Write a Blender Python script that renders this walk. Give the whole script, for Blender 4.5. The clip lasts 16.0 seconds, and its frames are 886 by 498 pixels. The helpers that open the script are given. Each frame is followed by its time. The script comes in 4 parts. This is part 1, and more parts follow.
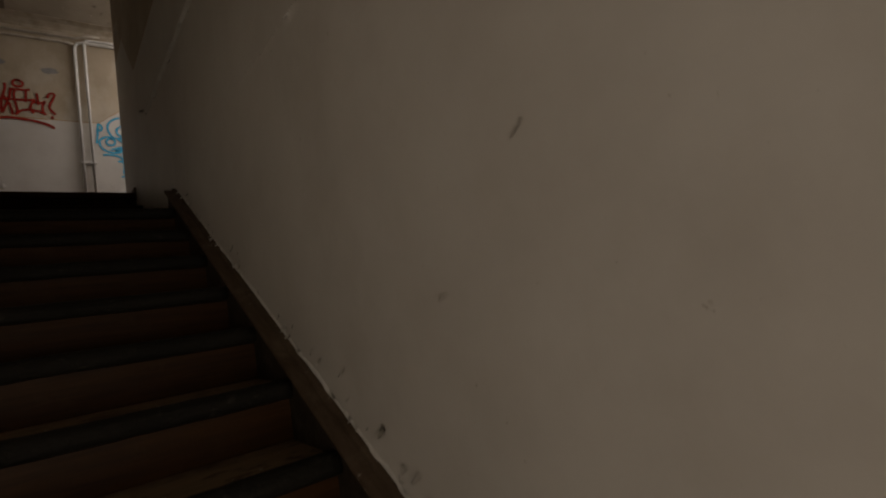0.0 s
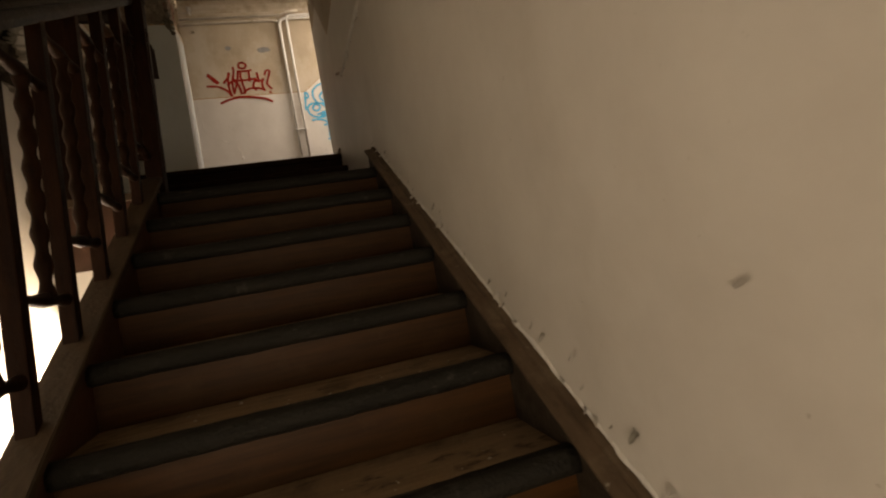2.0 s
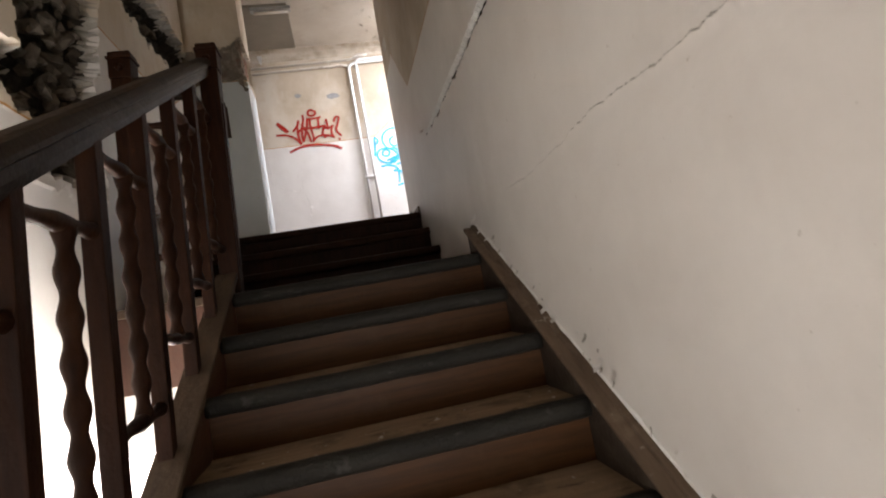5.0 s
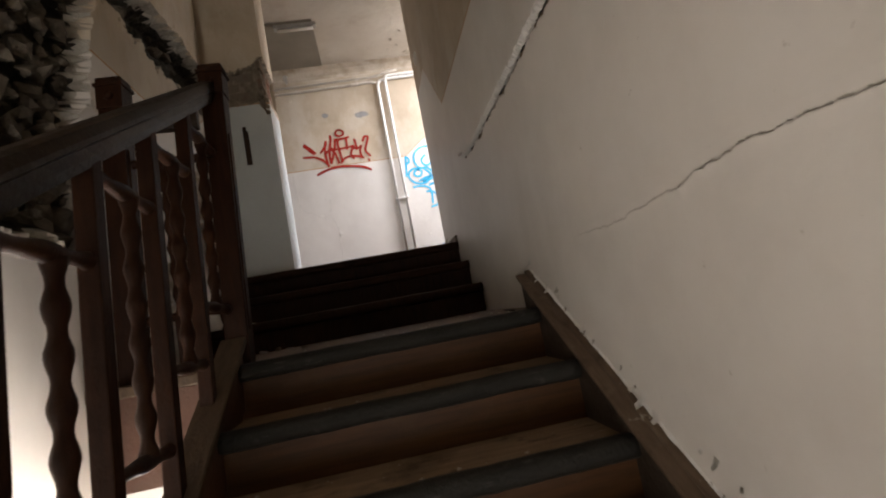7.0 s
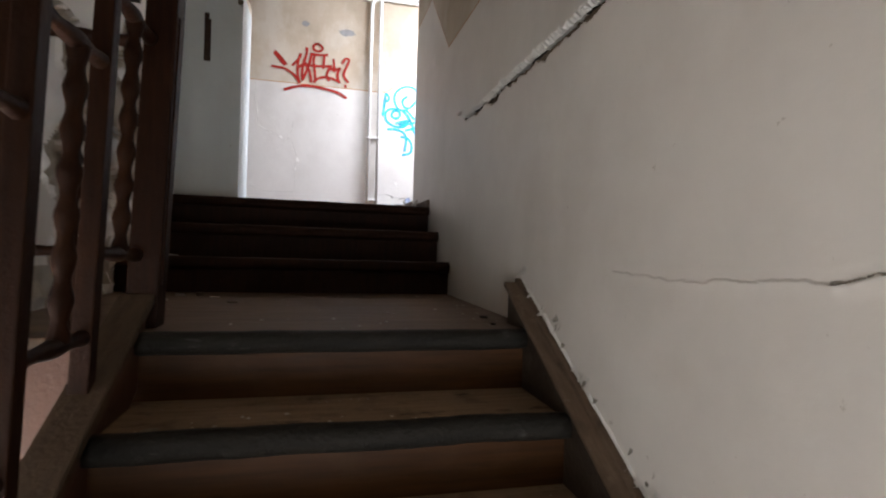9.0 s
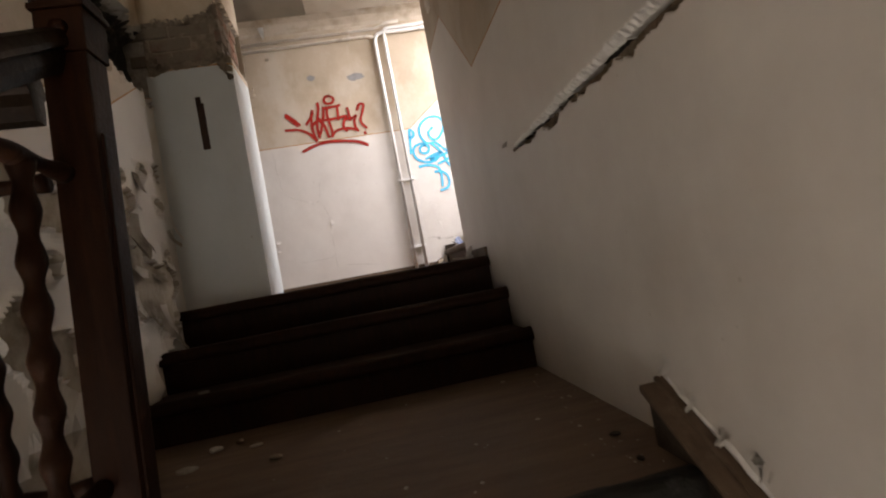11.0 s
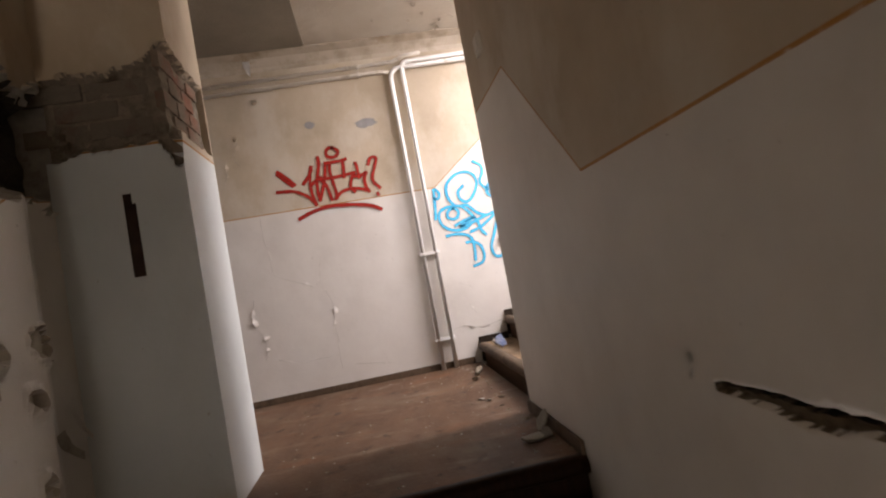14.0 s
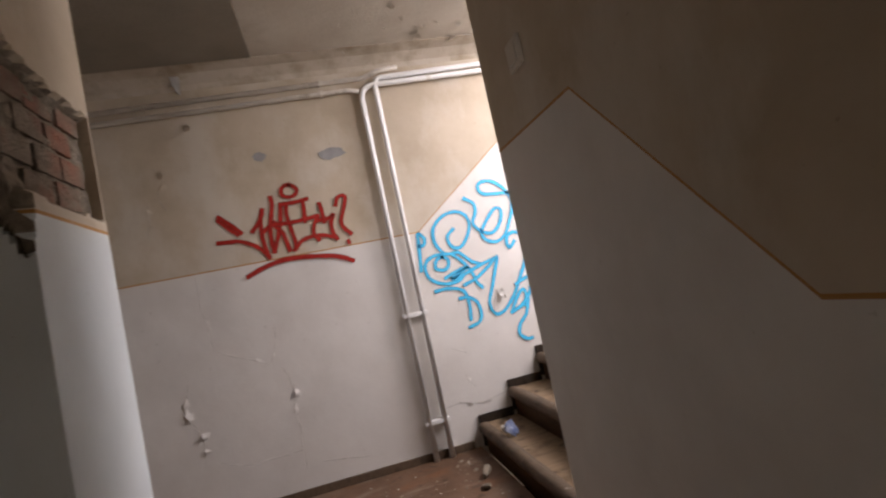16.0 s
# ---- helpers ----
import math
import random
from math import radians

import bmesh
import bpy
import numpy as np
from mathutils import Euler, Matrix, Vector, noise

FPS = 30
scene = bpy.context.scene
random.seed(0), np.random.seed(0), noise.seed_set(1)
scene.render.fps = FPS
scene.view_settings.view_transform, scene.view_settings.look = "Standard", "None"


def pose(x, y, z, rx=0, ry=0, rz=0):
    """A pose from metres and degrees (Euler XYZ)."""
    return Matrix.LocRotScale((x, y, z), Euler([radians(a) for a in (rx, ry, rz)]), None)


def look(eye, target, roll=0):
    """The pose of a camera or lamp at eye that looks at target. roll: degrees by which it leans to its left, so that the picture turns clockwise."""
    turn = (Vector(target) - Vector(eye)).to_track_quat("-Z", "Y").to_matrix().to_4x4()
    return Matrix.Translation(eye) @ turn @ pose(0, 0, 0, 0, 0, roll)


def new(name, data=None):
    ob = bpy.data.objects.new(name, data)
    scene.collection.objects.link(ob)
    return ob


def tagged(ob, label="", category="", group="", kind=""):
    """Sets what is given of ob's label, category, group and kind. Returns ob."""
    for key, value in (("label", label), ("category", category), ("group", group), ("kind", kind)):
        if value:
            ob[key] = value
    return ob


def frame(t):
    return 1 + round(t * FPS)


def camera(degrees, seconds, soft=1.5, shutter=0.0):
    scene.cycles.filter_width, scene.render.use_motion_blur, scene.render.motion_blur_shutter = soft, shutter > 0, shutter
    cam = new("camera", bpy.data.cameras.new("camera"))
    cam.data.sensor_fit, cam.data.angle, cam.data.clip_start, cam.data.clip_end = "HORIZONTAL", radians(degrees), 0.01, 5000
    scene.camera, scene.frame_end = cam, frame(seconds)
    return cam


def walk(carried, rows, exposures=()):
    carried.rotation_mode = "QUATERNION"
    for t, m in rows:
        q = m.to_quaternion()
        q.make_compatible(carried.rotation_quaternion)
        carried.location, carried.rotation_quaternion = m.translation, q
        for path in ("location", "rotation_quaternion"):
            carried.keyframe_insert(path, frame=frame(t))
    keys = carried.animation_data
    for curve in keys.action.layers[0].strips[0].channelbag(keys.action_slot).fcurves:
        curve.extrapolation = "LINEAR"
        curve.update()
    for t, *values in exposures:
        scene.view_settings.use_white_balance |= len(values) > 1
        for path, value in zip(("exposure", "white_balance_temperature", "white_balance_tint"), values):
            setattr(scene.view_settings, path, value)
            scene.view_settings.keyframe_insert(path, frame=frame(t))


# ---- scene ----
cam = camera(82.3, 16.0, soft=2.0, shutter=0.4)
PATH = [
    (0, (-0.61, -4.714, -1.165), (0.62, -3.146, -0.994), -8.0),
    (0.5, (-0.532, -4.695, -1.067), (0.601, -3.054, -0.909), -7.4),
    (1, (-0.535, -4.647, -1.037), (0.387, -2.877, -0.908), -9.1),
    (1.5, (-0.568, -4.563, -1.047), (0.129, -2.691, -0.952), -8.8),
    (2, (-0.571, -4.467, -1.07), (0.0, -2.551, -1.035), -10.2),
    (2.5, (-0.606, -4.394, -0.954), (-0.137, -2.452, -0.847), -11.3),
    (3, (-0.636, -4.294, -0.85), (-0.179, -2.351, -0.725), -10.0),
    (3.5, (-0.619, -4.215, -0.836), (-0.239, -2.256, -0.694), -11.5),
    (6, (-0.69, -3.82, -0.5), (-0.289, -1.868, -0.331), -9.7),
    (6.5, (-0.672, -3.732, -0.471), (-0.288, -1.785, -0.223), -11.8),
    (7, (-0.626, -3.569, -0.441), (-0.348, -1.601, -0.218), -10.7),
    (7.5, (-0.608, -3.478, -0.346), (-0.356, -1.5, -0.196), -11.5),
    (8, (-0.676, -3.448, -0.351), (-0.449, -1.462, -0.382), -6.6),
    (8.5, (-0.701, -3.263, -0.369), (-0.442, -1.28, -0.413), -2.9),
    (9, (-0.685, -3.184, -0.261), (-0.21, -1.241, -0.264), 1.8),
    (9.5, (-0.636, -3.044, -0.291), (-0.132, -1.109, -0.353), 3.4),
    (10, (-0.566, -2.895, -0.107), (-0.121, -0.945, -0.076), -2.6),
    (10.2, (-0.575, -2.861, -0.084), (-0.172, -0.903, -0.028), -5.5),
    (12.3, (-0.626, -2.209, 0.337), (-0.373, -0.227, 0.423), -12.7),
    (12.5, (-0.624, -2.14, 0.42), (-0.268, -0.177, 0.57), -13.2),
    (13, (-0.547, -2.001, 0.515), (0.082, -0.107, 0.641), -10.6),
    (13.5, (-0.536, -1.793, 0.631), (-0.164, 0.168, 0.756), -9.8),
    (14, (-0.579, -1.654, 0.676), (-0.311, 0.325, 0.781), -10.5),
    (14.5, (-0.661, -1.473, 0.803), (-0.39, 0.507, 0.885), -11.3),
    (15, (-0.664, -1.358, 0.846), (-0.309, 0.608, 0.922), -11.8),
    (15.5, (-0.621, -1.072, 0.933), (-0.348, 0.9, 1.125), -12.6),
    (16, (-0.625, -0.932, 1.013), (-0.175, 1.012, 1.141), -12.1),
]
EXPOSURES = [(0.0, -3.7, 8900, 16), (0.5, -3.35, 11200, 17), (1.0, -3.1, 12000, 17), (1.5, -2.65, 12200, 17), (2.0, -2.1, 11400, 17), (2.5, -1.65, 10400, 16), (3.5, -1.25, 9300, 15), (6.0, -0.35, 6150, 14), (6.6, -0.9, 7000, 14), (8.0, -1.0, 7500, 14), (8.5, -0.95, 7600, 15), (9.0, -0.5, 6500, 12), (9.7, -0.75, 7200, 15), (10.2, -0.95, 7800, 16), (12.3, -0.7, 7500, 19), (13.5, -1.12, 8100, 21), (15.0, -1.33, 7600, 21), (16.0, -1.78, 7600, 21)]
walk(cam, [(t, look(eye, target, roll)) for t, eye, target, roll in PATH], EXPOSURES)

# ---- world and light ----
world = bpy.data.worlds.new("world")
scene.world = world
world.use_nodes = True
wn = world.node_tree.nodes
sky = wn.new("ShaderNodeTexSky")
sky.sky_type, sky.sun_disc = "NISHITA", False
sky.sun_elevation, sky.sun_rotation = radians(40), radians(100)
world.node_tree.links.new(sky.outputs[0], wn["Background"].inputs[0])
wn["Background"].inputs[1].default_value = 0.1


def area_lamp(name, m, w, h, watts, color):
    lamp = bpy.data.lights.new(name, "AREA")
    lamp.shape, lamp.size, lamp.size_y = "RECTANGLE", w, h
    lamp.energy, lamp.color = watts, color
    ob = new(name, lamp)
    ob.matrix_world = m
    return ob


LEFT = -1.60
# daylight in the windows above the upper flight and behind the lower landing; the rest are added fill
area_lamp("window_light_upper", look((2.95, 1.02, 3.05), (0.0, 1.7, 0.9)), 0.7, 1.7, 520, (0.80, 0.865, 1.0))
# unseen fill lamp, added to brighten the landing wall beside the pipes
area_lamp("window_light_side", look((1.45, 0.50, 2.30), (0.7, 2.1, 1.7)), 1.0, 1.3, 195, (0.78, 0.85, 1.0))
area_lamp("window_light_lower", look((-1.15, -6.46, -1.75), (-1.40, -3.0, -0.9)), 0.8, 1.3, 115, (0.93, 0.96, 1.0))
# unseen fill lamp, added to brighten the stair wall and lower risers
area_lamp("window_light_well", look((LEFT - 0.16, -4.45, -1.15), (0.0, -4.4, -1.2)), 1.0, 1.2, 22, (0.93, 0.96, 1.0))
# unseen fill lamp under the half landing, added to whiten the well wall
area_lamp("doorway_light", look((-0.8, -0.62, -2.3), (-1.3, -2.6, -1.3)), 1.3, 2.0, 1000, (0.95, 0.97, 1.0))
# narrow fill lamp added below the fascia to lift the upper well wall
area_lamp("window_light_under", look((-1.41, -1.80, -1.80), (-1.52, -3.2, -0.9)), 0.30, 1.3, 190, (0.95, 0.97, 1.0))


# ---- materials ----
def nodes_of(name):
    m = bpy.data.materials.new(name)
    m.use_nodes = True
    nt = m.node_tree
    return m, nt, nt.nodes["Principled BSDF"]


def node(nt, kind, **values):
    n = nt.nodes.new("ShaderNode" + kind)
    for k, v in values.items():
        n.inputs[k.replace("_", " ")].default_value = v
    return n


def fac_noise(nt, scale, detail, lo, hi, stretch=None, seed=0.0):
    """A noise in world metres, spread between lo and hi."""
    geo = nt.nodes.new("ShaderNodeNewGeometry")
    src = geo.outputs["Position"]
    mp = nt.nodes.new("ShaderNodeMapping")
    mp.inputs["Scale"].default_value = stretch or (1, 1, 1)
    mp.inputs["Location"].default_value = (seed, seed * 0.7, seed * 1.3)
    nt.links.new(src, mp.inputs["Vector"])
    no = node(nt, "TexNoise", Scale=scale, Detail=detail, Roughness=0.6)
    nt.links.new(mp.outputs[0], no.inputs["Vector"])
    mr = node(nt, "MapRange", From_Min=lo, From_Max=hi)
    nt.links.new(no.outputs["Fac"], mr.inputs["Value"])
    return mr.outputs[0]


def mixed(nt, fac, a, b):
    m = nt.nodes.new("ShaderNodeMix")
    m.data_type = "RGBA"
    for sock, v in ((m.inputs[0], fac), (m.inputs[6], a), (m.inputs[7], b)):
        if hasattr(v, "links"):
            nt.links.new(v, sock)
        elif isinstance(v, (int, float)):
            sock.default_value = v
        else:
            sock.default_value = (*v, 1)
    return m.outputs[2]


def maths(nt, op, a, b=0.0, c=0.0):
    m = nt.nodes.new("ShaderNodeMath")
    m.operation = op
    for i, v in enumerate((a, b, c)):
        if hasattr(v, "links"):
            nt.links.new(v, m.inputs[i])
        else:
            m.inputs[i].default_value = v
    return m.outputs[0]


def finish(nt, bsdf, color, rough, bump_scale=60, bump=0.2, dist=0.004, metal=0.0, bump2=None, seed=0.0, spec=0.35):
    if hasattr(color, "links"):
        nt.links.new(color, bsdf.inputs["Base Color"])
    else:
        bsdf.inputs["Base Color"].default_value = (*color, 1)
    if hasattr(rough, "links"):
        nt.links.new(rough, bsdf.inputs["Roughness"])
    else:
        bsdf.inputs["Roughness"].default_value = rough
    bsdf.inputs["Metallic"].default_value = metal
    bsdf.inputs["Specular IOR Level"].default_value = spec
    h = fac_noise(nt, bump_scale, 4, 0.3, 0.7, seed=seed + 5)
    if bump2:
        h2 = fac_noise(nt, bump2, 3, 0.3, 0.7, seed=seed + 9)
        h = maths(nt, "MULTIPLY_ADD", h2, 2.5, h)
    bp = node(nt, "Bump", Strength=bump, Distance=dist)
    nt.links.new(h, bp.inputs["Height"])
    nt.links.new(bp.outputs[0], bsdf.inputs["Normal"])


def surface(name, a, b, scale=6, rough=0.6, stain=None, stain_scale=2.0, stain_lo=0.55, stain_hi=0.75, stretch=None, bump_scale=60, bump=0.25, dist=0.004, metal=0.0, bump2=None, seed=0.0, rough_var=0.15, spec=0.35, scuffs=()):
    m, nt, bsdf = nodes_of(name)
    col = mixed(nt, fac_noise(nt, scale, 6, 0.3, 0.7, stretch, seed), a, b)
    if stain:
        col = mixed(nt, fac_noise(nt, stain_scale, 5, stain_lo, stain_hi, None, seed + 3), col, stain)
    for i, (tone, size, lo, hi, strength, along) in enumerate(scuffs):
        col = mixed(nt, maths(nt, "MULTIPLY", fac_noise(nt, size, 7, lo, hi, along, seed + 20 + 7 * i), strength), col, tone)
    r = fac_noise(nt, scale * 2, 3, 0.2, 0.8, stretch, seed + 1)
    r = maths(nt, "MULTIPLY_ADD", r, rough_var, rough - rough_var / 2)
    finish(nt, bsdf, col, r, bump_scale, bump, dist, metal, bump2, seed, spec)
    return m


def brick_surface(name, a, b, smear, lo, hi):
    """Fired clay that varies from brick to brick, with mortar smeared over it."""
    m, nt, bsdf = nodes_of(name)
    col = mixed(nt, fac_noise(nt, 16, 5, 0.3, 0.7, None, 15), a, b)
    info = nt.nodes.new("ShaderNodeObjectInfo")
    col = mixed(nt, maths(nt, "MULTIPLY", info.outputs["Random"], 0.5), col, tuple(0.5 * v for v in a))
    col = mixed(nt, fac_noise(nt, 7, 7, lo, hi, None, 18), col, smear)
    finish(nt, bsdf, col, 0.9, 55, 0.7, 0.008, 0.0, None, 15, 0.1)
    return m


UPPER_A, UPPER_B = (0.43, 0.345, 0.245), (0.545, 0.455, 0.345)
LOWER_A, LOWER_B = (0.62, 0.58, 0.53), (0.70, 0.665, 0.615)
DADO_LINE = (0.42, 0.20, 0.05)


def dado_paint(name, base, ramps, axis=1, upper=(UPPER_A, UPPER_B), lower=(LOWER_A, LOWER_B), line=0.004, seed=0.0):
    """Two-tone wall paint: the border's height is base plus ramps (from, to, rise) along an axis."""
    m, nt, bsdf = nodes_of(name)
    geo = nt.nodes.new("ShaderNodeNewGeometry")
    xyz = nt.nodes.new("ShaderNodeSeparateXYZ")
    nt.links.new(geo.outputs["Position"], xyz.inputs[0])
    height = base
    for a, b, rise in ramps:
        mr = node(nt, "MapRange", From_Min=a, From_Max=b, To_Min=0.0, To_Max=rise)
        nt.links.new(xyz.outputs[axis], mr.inputs["Value"])
        height = maths(nt, "ADD", height, mr.outputs[0])
    over = maths(nt, "SUBTRACT", xyz.outputs[2], height)
    is_up = maths(nt, "GREATER_THAN", over, 0.0)
    n1 = fac_noise(nt, 3.0, 6, 0.3, 0.7, None, seed)
    col = mixed(nt, is_up, mixed(nt, n1, *lower), mixed(nt, n1, *upper))
    blotch = maths(nt, "MULTIPLY", maths(nt, "MULTIPLY", fac_noise(nt, 2.6, 8, 0.47, 0.60, (1, 1, 0.6), seed + 11), is_up), 0.6)
    col = mixed(nt, blotch, col, (0.60, 0.54, 0.45))
    # grime, scuffs and drips
    grime = maths(nt, "MULTIPLY", fac_noise(nt, 1.3, 7, 0.5, 0.78, (1, 1, 0.6), seed + 2), 0.28)
    col = mixed(nt, grime, col, (0.25, 0.2, 0.15))
    fleck = maths(nt, "MULTIPLY", fac_noise(nt, 34, 3, 0.70, 0.76, None, seed + 4), 0.35)
    col = mixed(nt, fleck, col, (0.22, 0.16, 0.10))
    near = maths(nt, "LESS_THAN", maths(nt, "ABSOLUTE", over), line)
    near = maths(nt, "MULTIPLY", near, fac_noise(nt, 25, 3, 0.15, 0.42, None, seed + 6))
    col = mixed(nt, near, col, DADO_LINE)
    finish(nt, bsdf, col, maths(nt, "MULTIPLY_ADD", is_up, 0.2, 0.46), 45, 0.09, 0.003, 0.0, 7, seed)
    return m


RIGHT_PAINT = dado_paint("right_wall_paint", 0.888, [(-0.37, 0.13, 0.512), (-6.8, -1.8, 2.93)], seed=1)
# the ramp that ends at 1.8 m back starts below zero, so the base is lowered by its rise
for n in RIGHT_PAINT.node_tree.nodes:
    if n.bl_idname == "ShaderNodeMapRange" and abs(n.inputs["To Max"].default_value - 2.93) < 1e-4:
        n.inputs["To Min"].default_value, n.inputs["To Max"].default_value = -2.93, 0.0
LEFT_PAINT = dado_paint("left_wall_paint", 0.15, [(-0.51, 0.02, 0.33), (-1.95, -1.60, 0.69)], seed=2)
BACK_PAINT = dado_paint("back_wall_paint", 1.345, [(-0.05, 3.0, 2.35)], axis=0, seed=3, line=0.0035)
PIER_PAINT = dado_paint("pier_paint", 1.345, [], seed=4, line=0.0045, lower=((0.56, 0.60, 0.60), (0.62, 0.66, 0.66)))
CEILING_PAINT = surface("ceiling_paint", (0.50, 0.44, 0.36), (0.60, 0.55, 0.47), 2.5, 0.8, (0.36, 0.29, 0.21), 1.6, 0.5, 0.75, bump2=8)
COVE_GRIME = surface("cove_paint", (0.45, 0.38, 0.29), (0.56, 0.49, 0.40), 3, 0.8, (0.30, 0.23, 0.15), 5, 0.45, 0.7, bump2=9)
SLAB_TONE = surface("slab_tone", (0.20, 0.172, 0.132), (0.26, 0.225, 0.178), 2.5, 0.75, seed=3)
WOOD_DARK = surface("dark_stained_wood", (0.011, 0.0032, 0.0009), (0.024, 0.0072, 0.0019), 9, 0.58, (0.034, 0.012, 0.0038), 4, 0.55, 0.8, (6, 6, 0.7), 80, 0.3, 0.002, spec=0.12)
WOOD_RAIL = surface("rail_wood", (0.0085, 0.0038, 0.0013), (0.017, 0.0079, 0.003), 8, 0.5, (0.038, 0.02, 0.0088), 3, 0.52, 0.8, (6, 0.8, 6), 80, 0.3, 0.002, seed=2, spec=0.16)
RISER_WOOD = surface("riser_wood", (0.032, 0.0125, 0.0034), (0.066, 0.026, 0.007), 7, 0.52, (0.06, 0.029, 0.0105), 9, 0.56, 0.75, (0.6, 5, 8), 70, 0.12, 0.002, seed=4, spec=0.16)
TREAD_WOOD = surface("dusty_tread_wood", (0.18, 0.122, 0.074), (0.27, 0.188, 0.12), 6, 0.75, (0.06, 0.038, 0.022), 5, 0.54, 0.74, (0.7, 6, 6), 70, 0.35, 0.003, seed=5, spec=0.12, scuffs=(((0.03, 0.018, 0.01), 16, 0.58, 0.68, 0.7, (0.6, 1, 1)), ((0.24, 0.18, 0.13), 9, 0.58, 0.72, 0.5, (0.5, 1.5, 1))))
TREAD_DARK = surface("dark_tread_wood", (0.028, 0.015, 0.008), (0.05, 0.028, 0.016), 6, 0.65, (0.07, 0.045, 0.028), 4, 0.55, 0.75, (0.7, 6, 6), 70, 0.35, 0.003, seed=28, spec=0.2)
NOSE_RUBBER = surface("worn_nosing", (0.0095, 0.0082, 0.0062), (0.021, 0.0182, 0.0142), 8, 0.6, (0.05, 0.047, 0.041), 14, 0.62, 0.76, (0.5, 5, 5), 90, 0.6, 0.004, seed=6, spec=0.16, scuffs=(((0.11, 0.105, 0.09), 30, 0.63, 0.72, 0.45, (0.25, 1.5, 1.5)),))
SKIRT_WOOD = surface("skirting_wood", (0.085, 0.056, 0.036), (0.135, 0.092, 0.061), 7, 0.6, (0.19, 0.14, 0.095), 7, 0.55, 0.75, (6, 1, 2), 70, 0.35, 0.003, seed=7, spec=0.2, scuffs=(((0.36, 0.32, 0.27), 26, 0.66, 0.73, 0.7, None), ((0.035, 0.022, 0.013), 9, 0.56, 0.68, 0.6, (1, 0.6, 1))))
CAP_WOOD = surface("string_cap_wood", (0.045, 0.029, 0.018), (0.078, 0.052, 0.033), 7, 0.55, (0.06, 0.04, 0.026), 5, 0.5, 0.7, (6, 1, 2), 70, 0.35, 0.003, seed=8, spec=0.2)
STRING_FACE = surface("string_face_wood", (0.022, 0.015, 0.010), (0.042, 0.030, 0.021), 7, 0.6, (0.07, 0.055, 0.042), 6, 0.55, 0.75, (6, 1, 2), 70, 0.35, 0.003, seed=31, spec=0.15)
FASCIA_WOOD = surface("red_brown_fascia", (0.045, 0.017, 0.008), (0.075, 0.028, 0.014), 5, 0.5, seed=9)
LANDING_FLOOR = surface("landing_lino", (0.095, 0.053, 0.032), (0.155, 0.086, 0.052), 5, 0.6, (0.19, 0.137, 0.098), 3, 0.5, 0.8, (1.2, 0.45, 1), 50, 0.35, 0.003, seed=10, spec=0.2, scuffs=(((0.27, 0.21, 0.16), 7, 0.56, 0.72, 0.6, (0.5, 1.6, 1)), ((0.035, 0.021, 0.013), 11, 0.58, 0.70, 0.75, (1, 0.8, 1)), ((0.21, 0.085, 0.036), 3.2, 0.55, 0.68, 0.5, (0.8, 1.3, 1)), ((0.40, 0.35, 0.29), 34, 0.70, 0.75, 0.6, None)))
PLATFORM_FLOOR = surface("platform_boards", (0.10, 0.062, 0.036), (0.165, 0.106, 0.065), 5, 0.65, (0.12, 0.076, 0.048), 3, 0.5, 0.72, (0.6, 4, 4), 60, 0.3, 0.003, seed=11)
# near black: shade inside the wall's recesses put into the rubble colour; also crumbs
RUBBLE_SHADE = surface("rubble_recess_shade", (0.02, 0.017, 0.013), (0.06, 0.05, 0.038), 14, 0.9, None, bump_scale=30, bump=0.8, dist=0.02, seed=12)
STONE = surface("rubble_stone", (0.05, 0.041, 0.031), (0.15, 0.125, 0.097), 12, 0.9, (0.27, 0.245, 0.21), 6, 0.6, 0.72, bump_scale=40, bump=0.6, dist=0.01, seed=13, spec=0.1)
PLASTER_RAW = surface("broken_plaster", (0.30, 0.28, 0.24), (0.46, 0.43, 0.38), 16, 0.9, (0.2, 0.17, 0.13), 10, 0.52, 0.7, bump_scale=50, bump=0.6, dist=0.008, seed=14)
BRICK = brick_surface("old_brick", (0.24, 0.085, 0.048), (0.33, 0.15, 0.098), (0.21, 0.165, 0.125), 0.31, 0.56)
BRICK_SMEARED = brick_surface("mortar_smeared_brick", (0.17, 0.085, 0.052), (0.21, 0.125, 0.085), (0.20, 0.165, 0.128), 0.22, 0.47)
MORTAR = surface("crumbling_mortar", (0.20, 0.162, 0.12), (0.31, 0.262, 0.205), 18, 0.9, (0.09, 0.068, 0.046), 9, 0.5, 0.7, bump_scale=45, bump=0.8, dist=0.01, seed=29, spec=0.1)
RAW_BROWN = surface("bare_brown_plaster", (0.15, 0.115, 0.08), (0.26, 0.205, 0.15), 22, 0.9, (0.09, 0.068, 0.045), 14, 0.5, 0.7, bump_scale=70, bump=0.8, dist=0.008, seed=30, spec=0.1)
PIPE_PAINT = surface("white_pipe_paint", (0.70, 0.68, 0.64), (0.80, 0.79, 0.76), 8, 0.35, (0.52, 0.45, 0.35), 9, 0.6, 0.75, bump=0.1, seed=16)
WHITE_PLASTIC = surface("switch_plastic", (0.55, 0.50, 0.42), (0.62, 0.57, 0.49), 8, 0.4, bump=0.05, seed=19)
PIPE_GRIMY = surface("grimy_pipe_paint", (0.60, 0.54, 0.46), (0.72, 0.67, 0.59), 8, 0.4, (0.38, 0.31, 0.23), 9, 0.58, 0.75, bump=0.1, seed=27)
CHALK = surface("plaster_flake", (0.62, 0.60, 0.56), (0.74, 0.72, 0.68), 20, 0.85, seed=20)
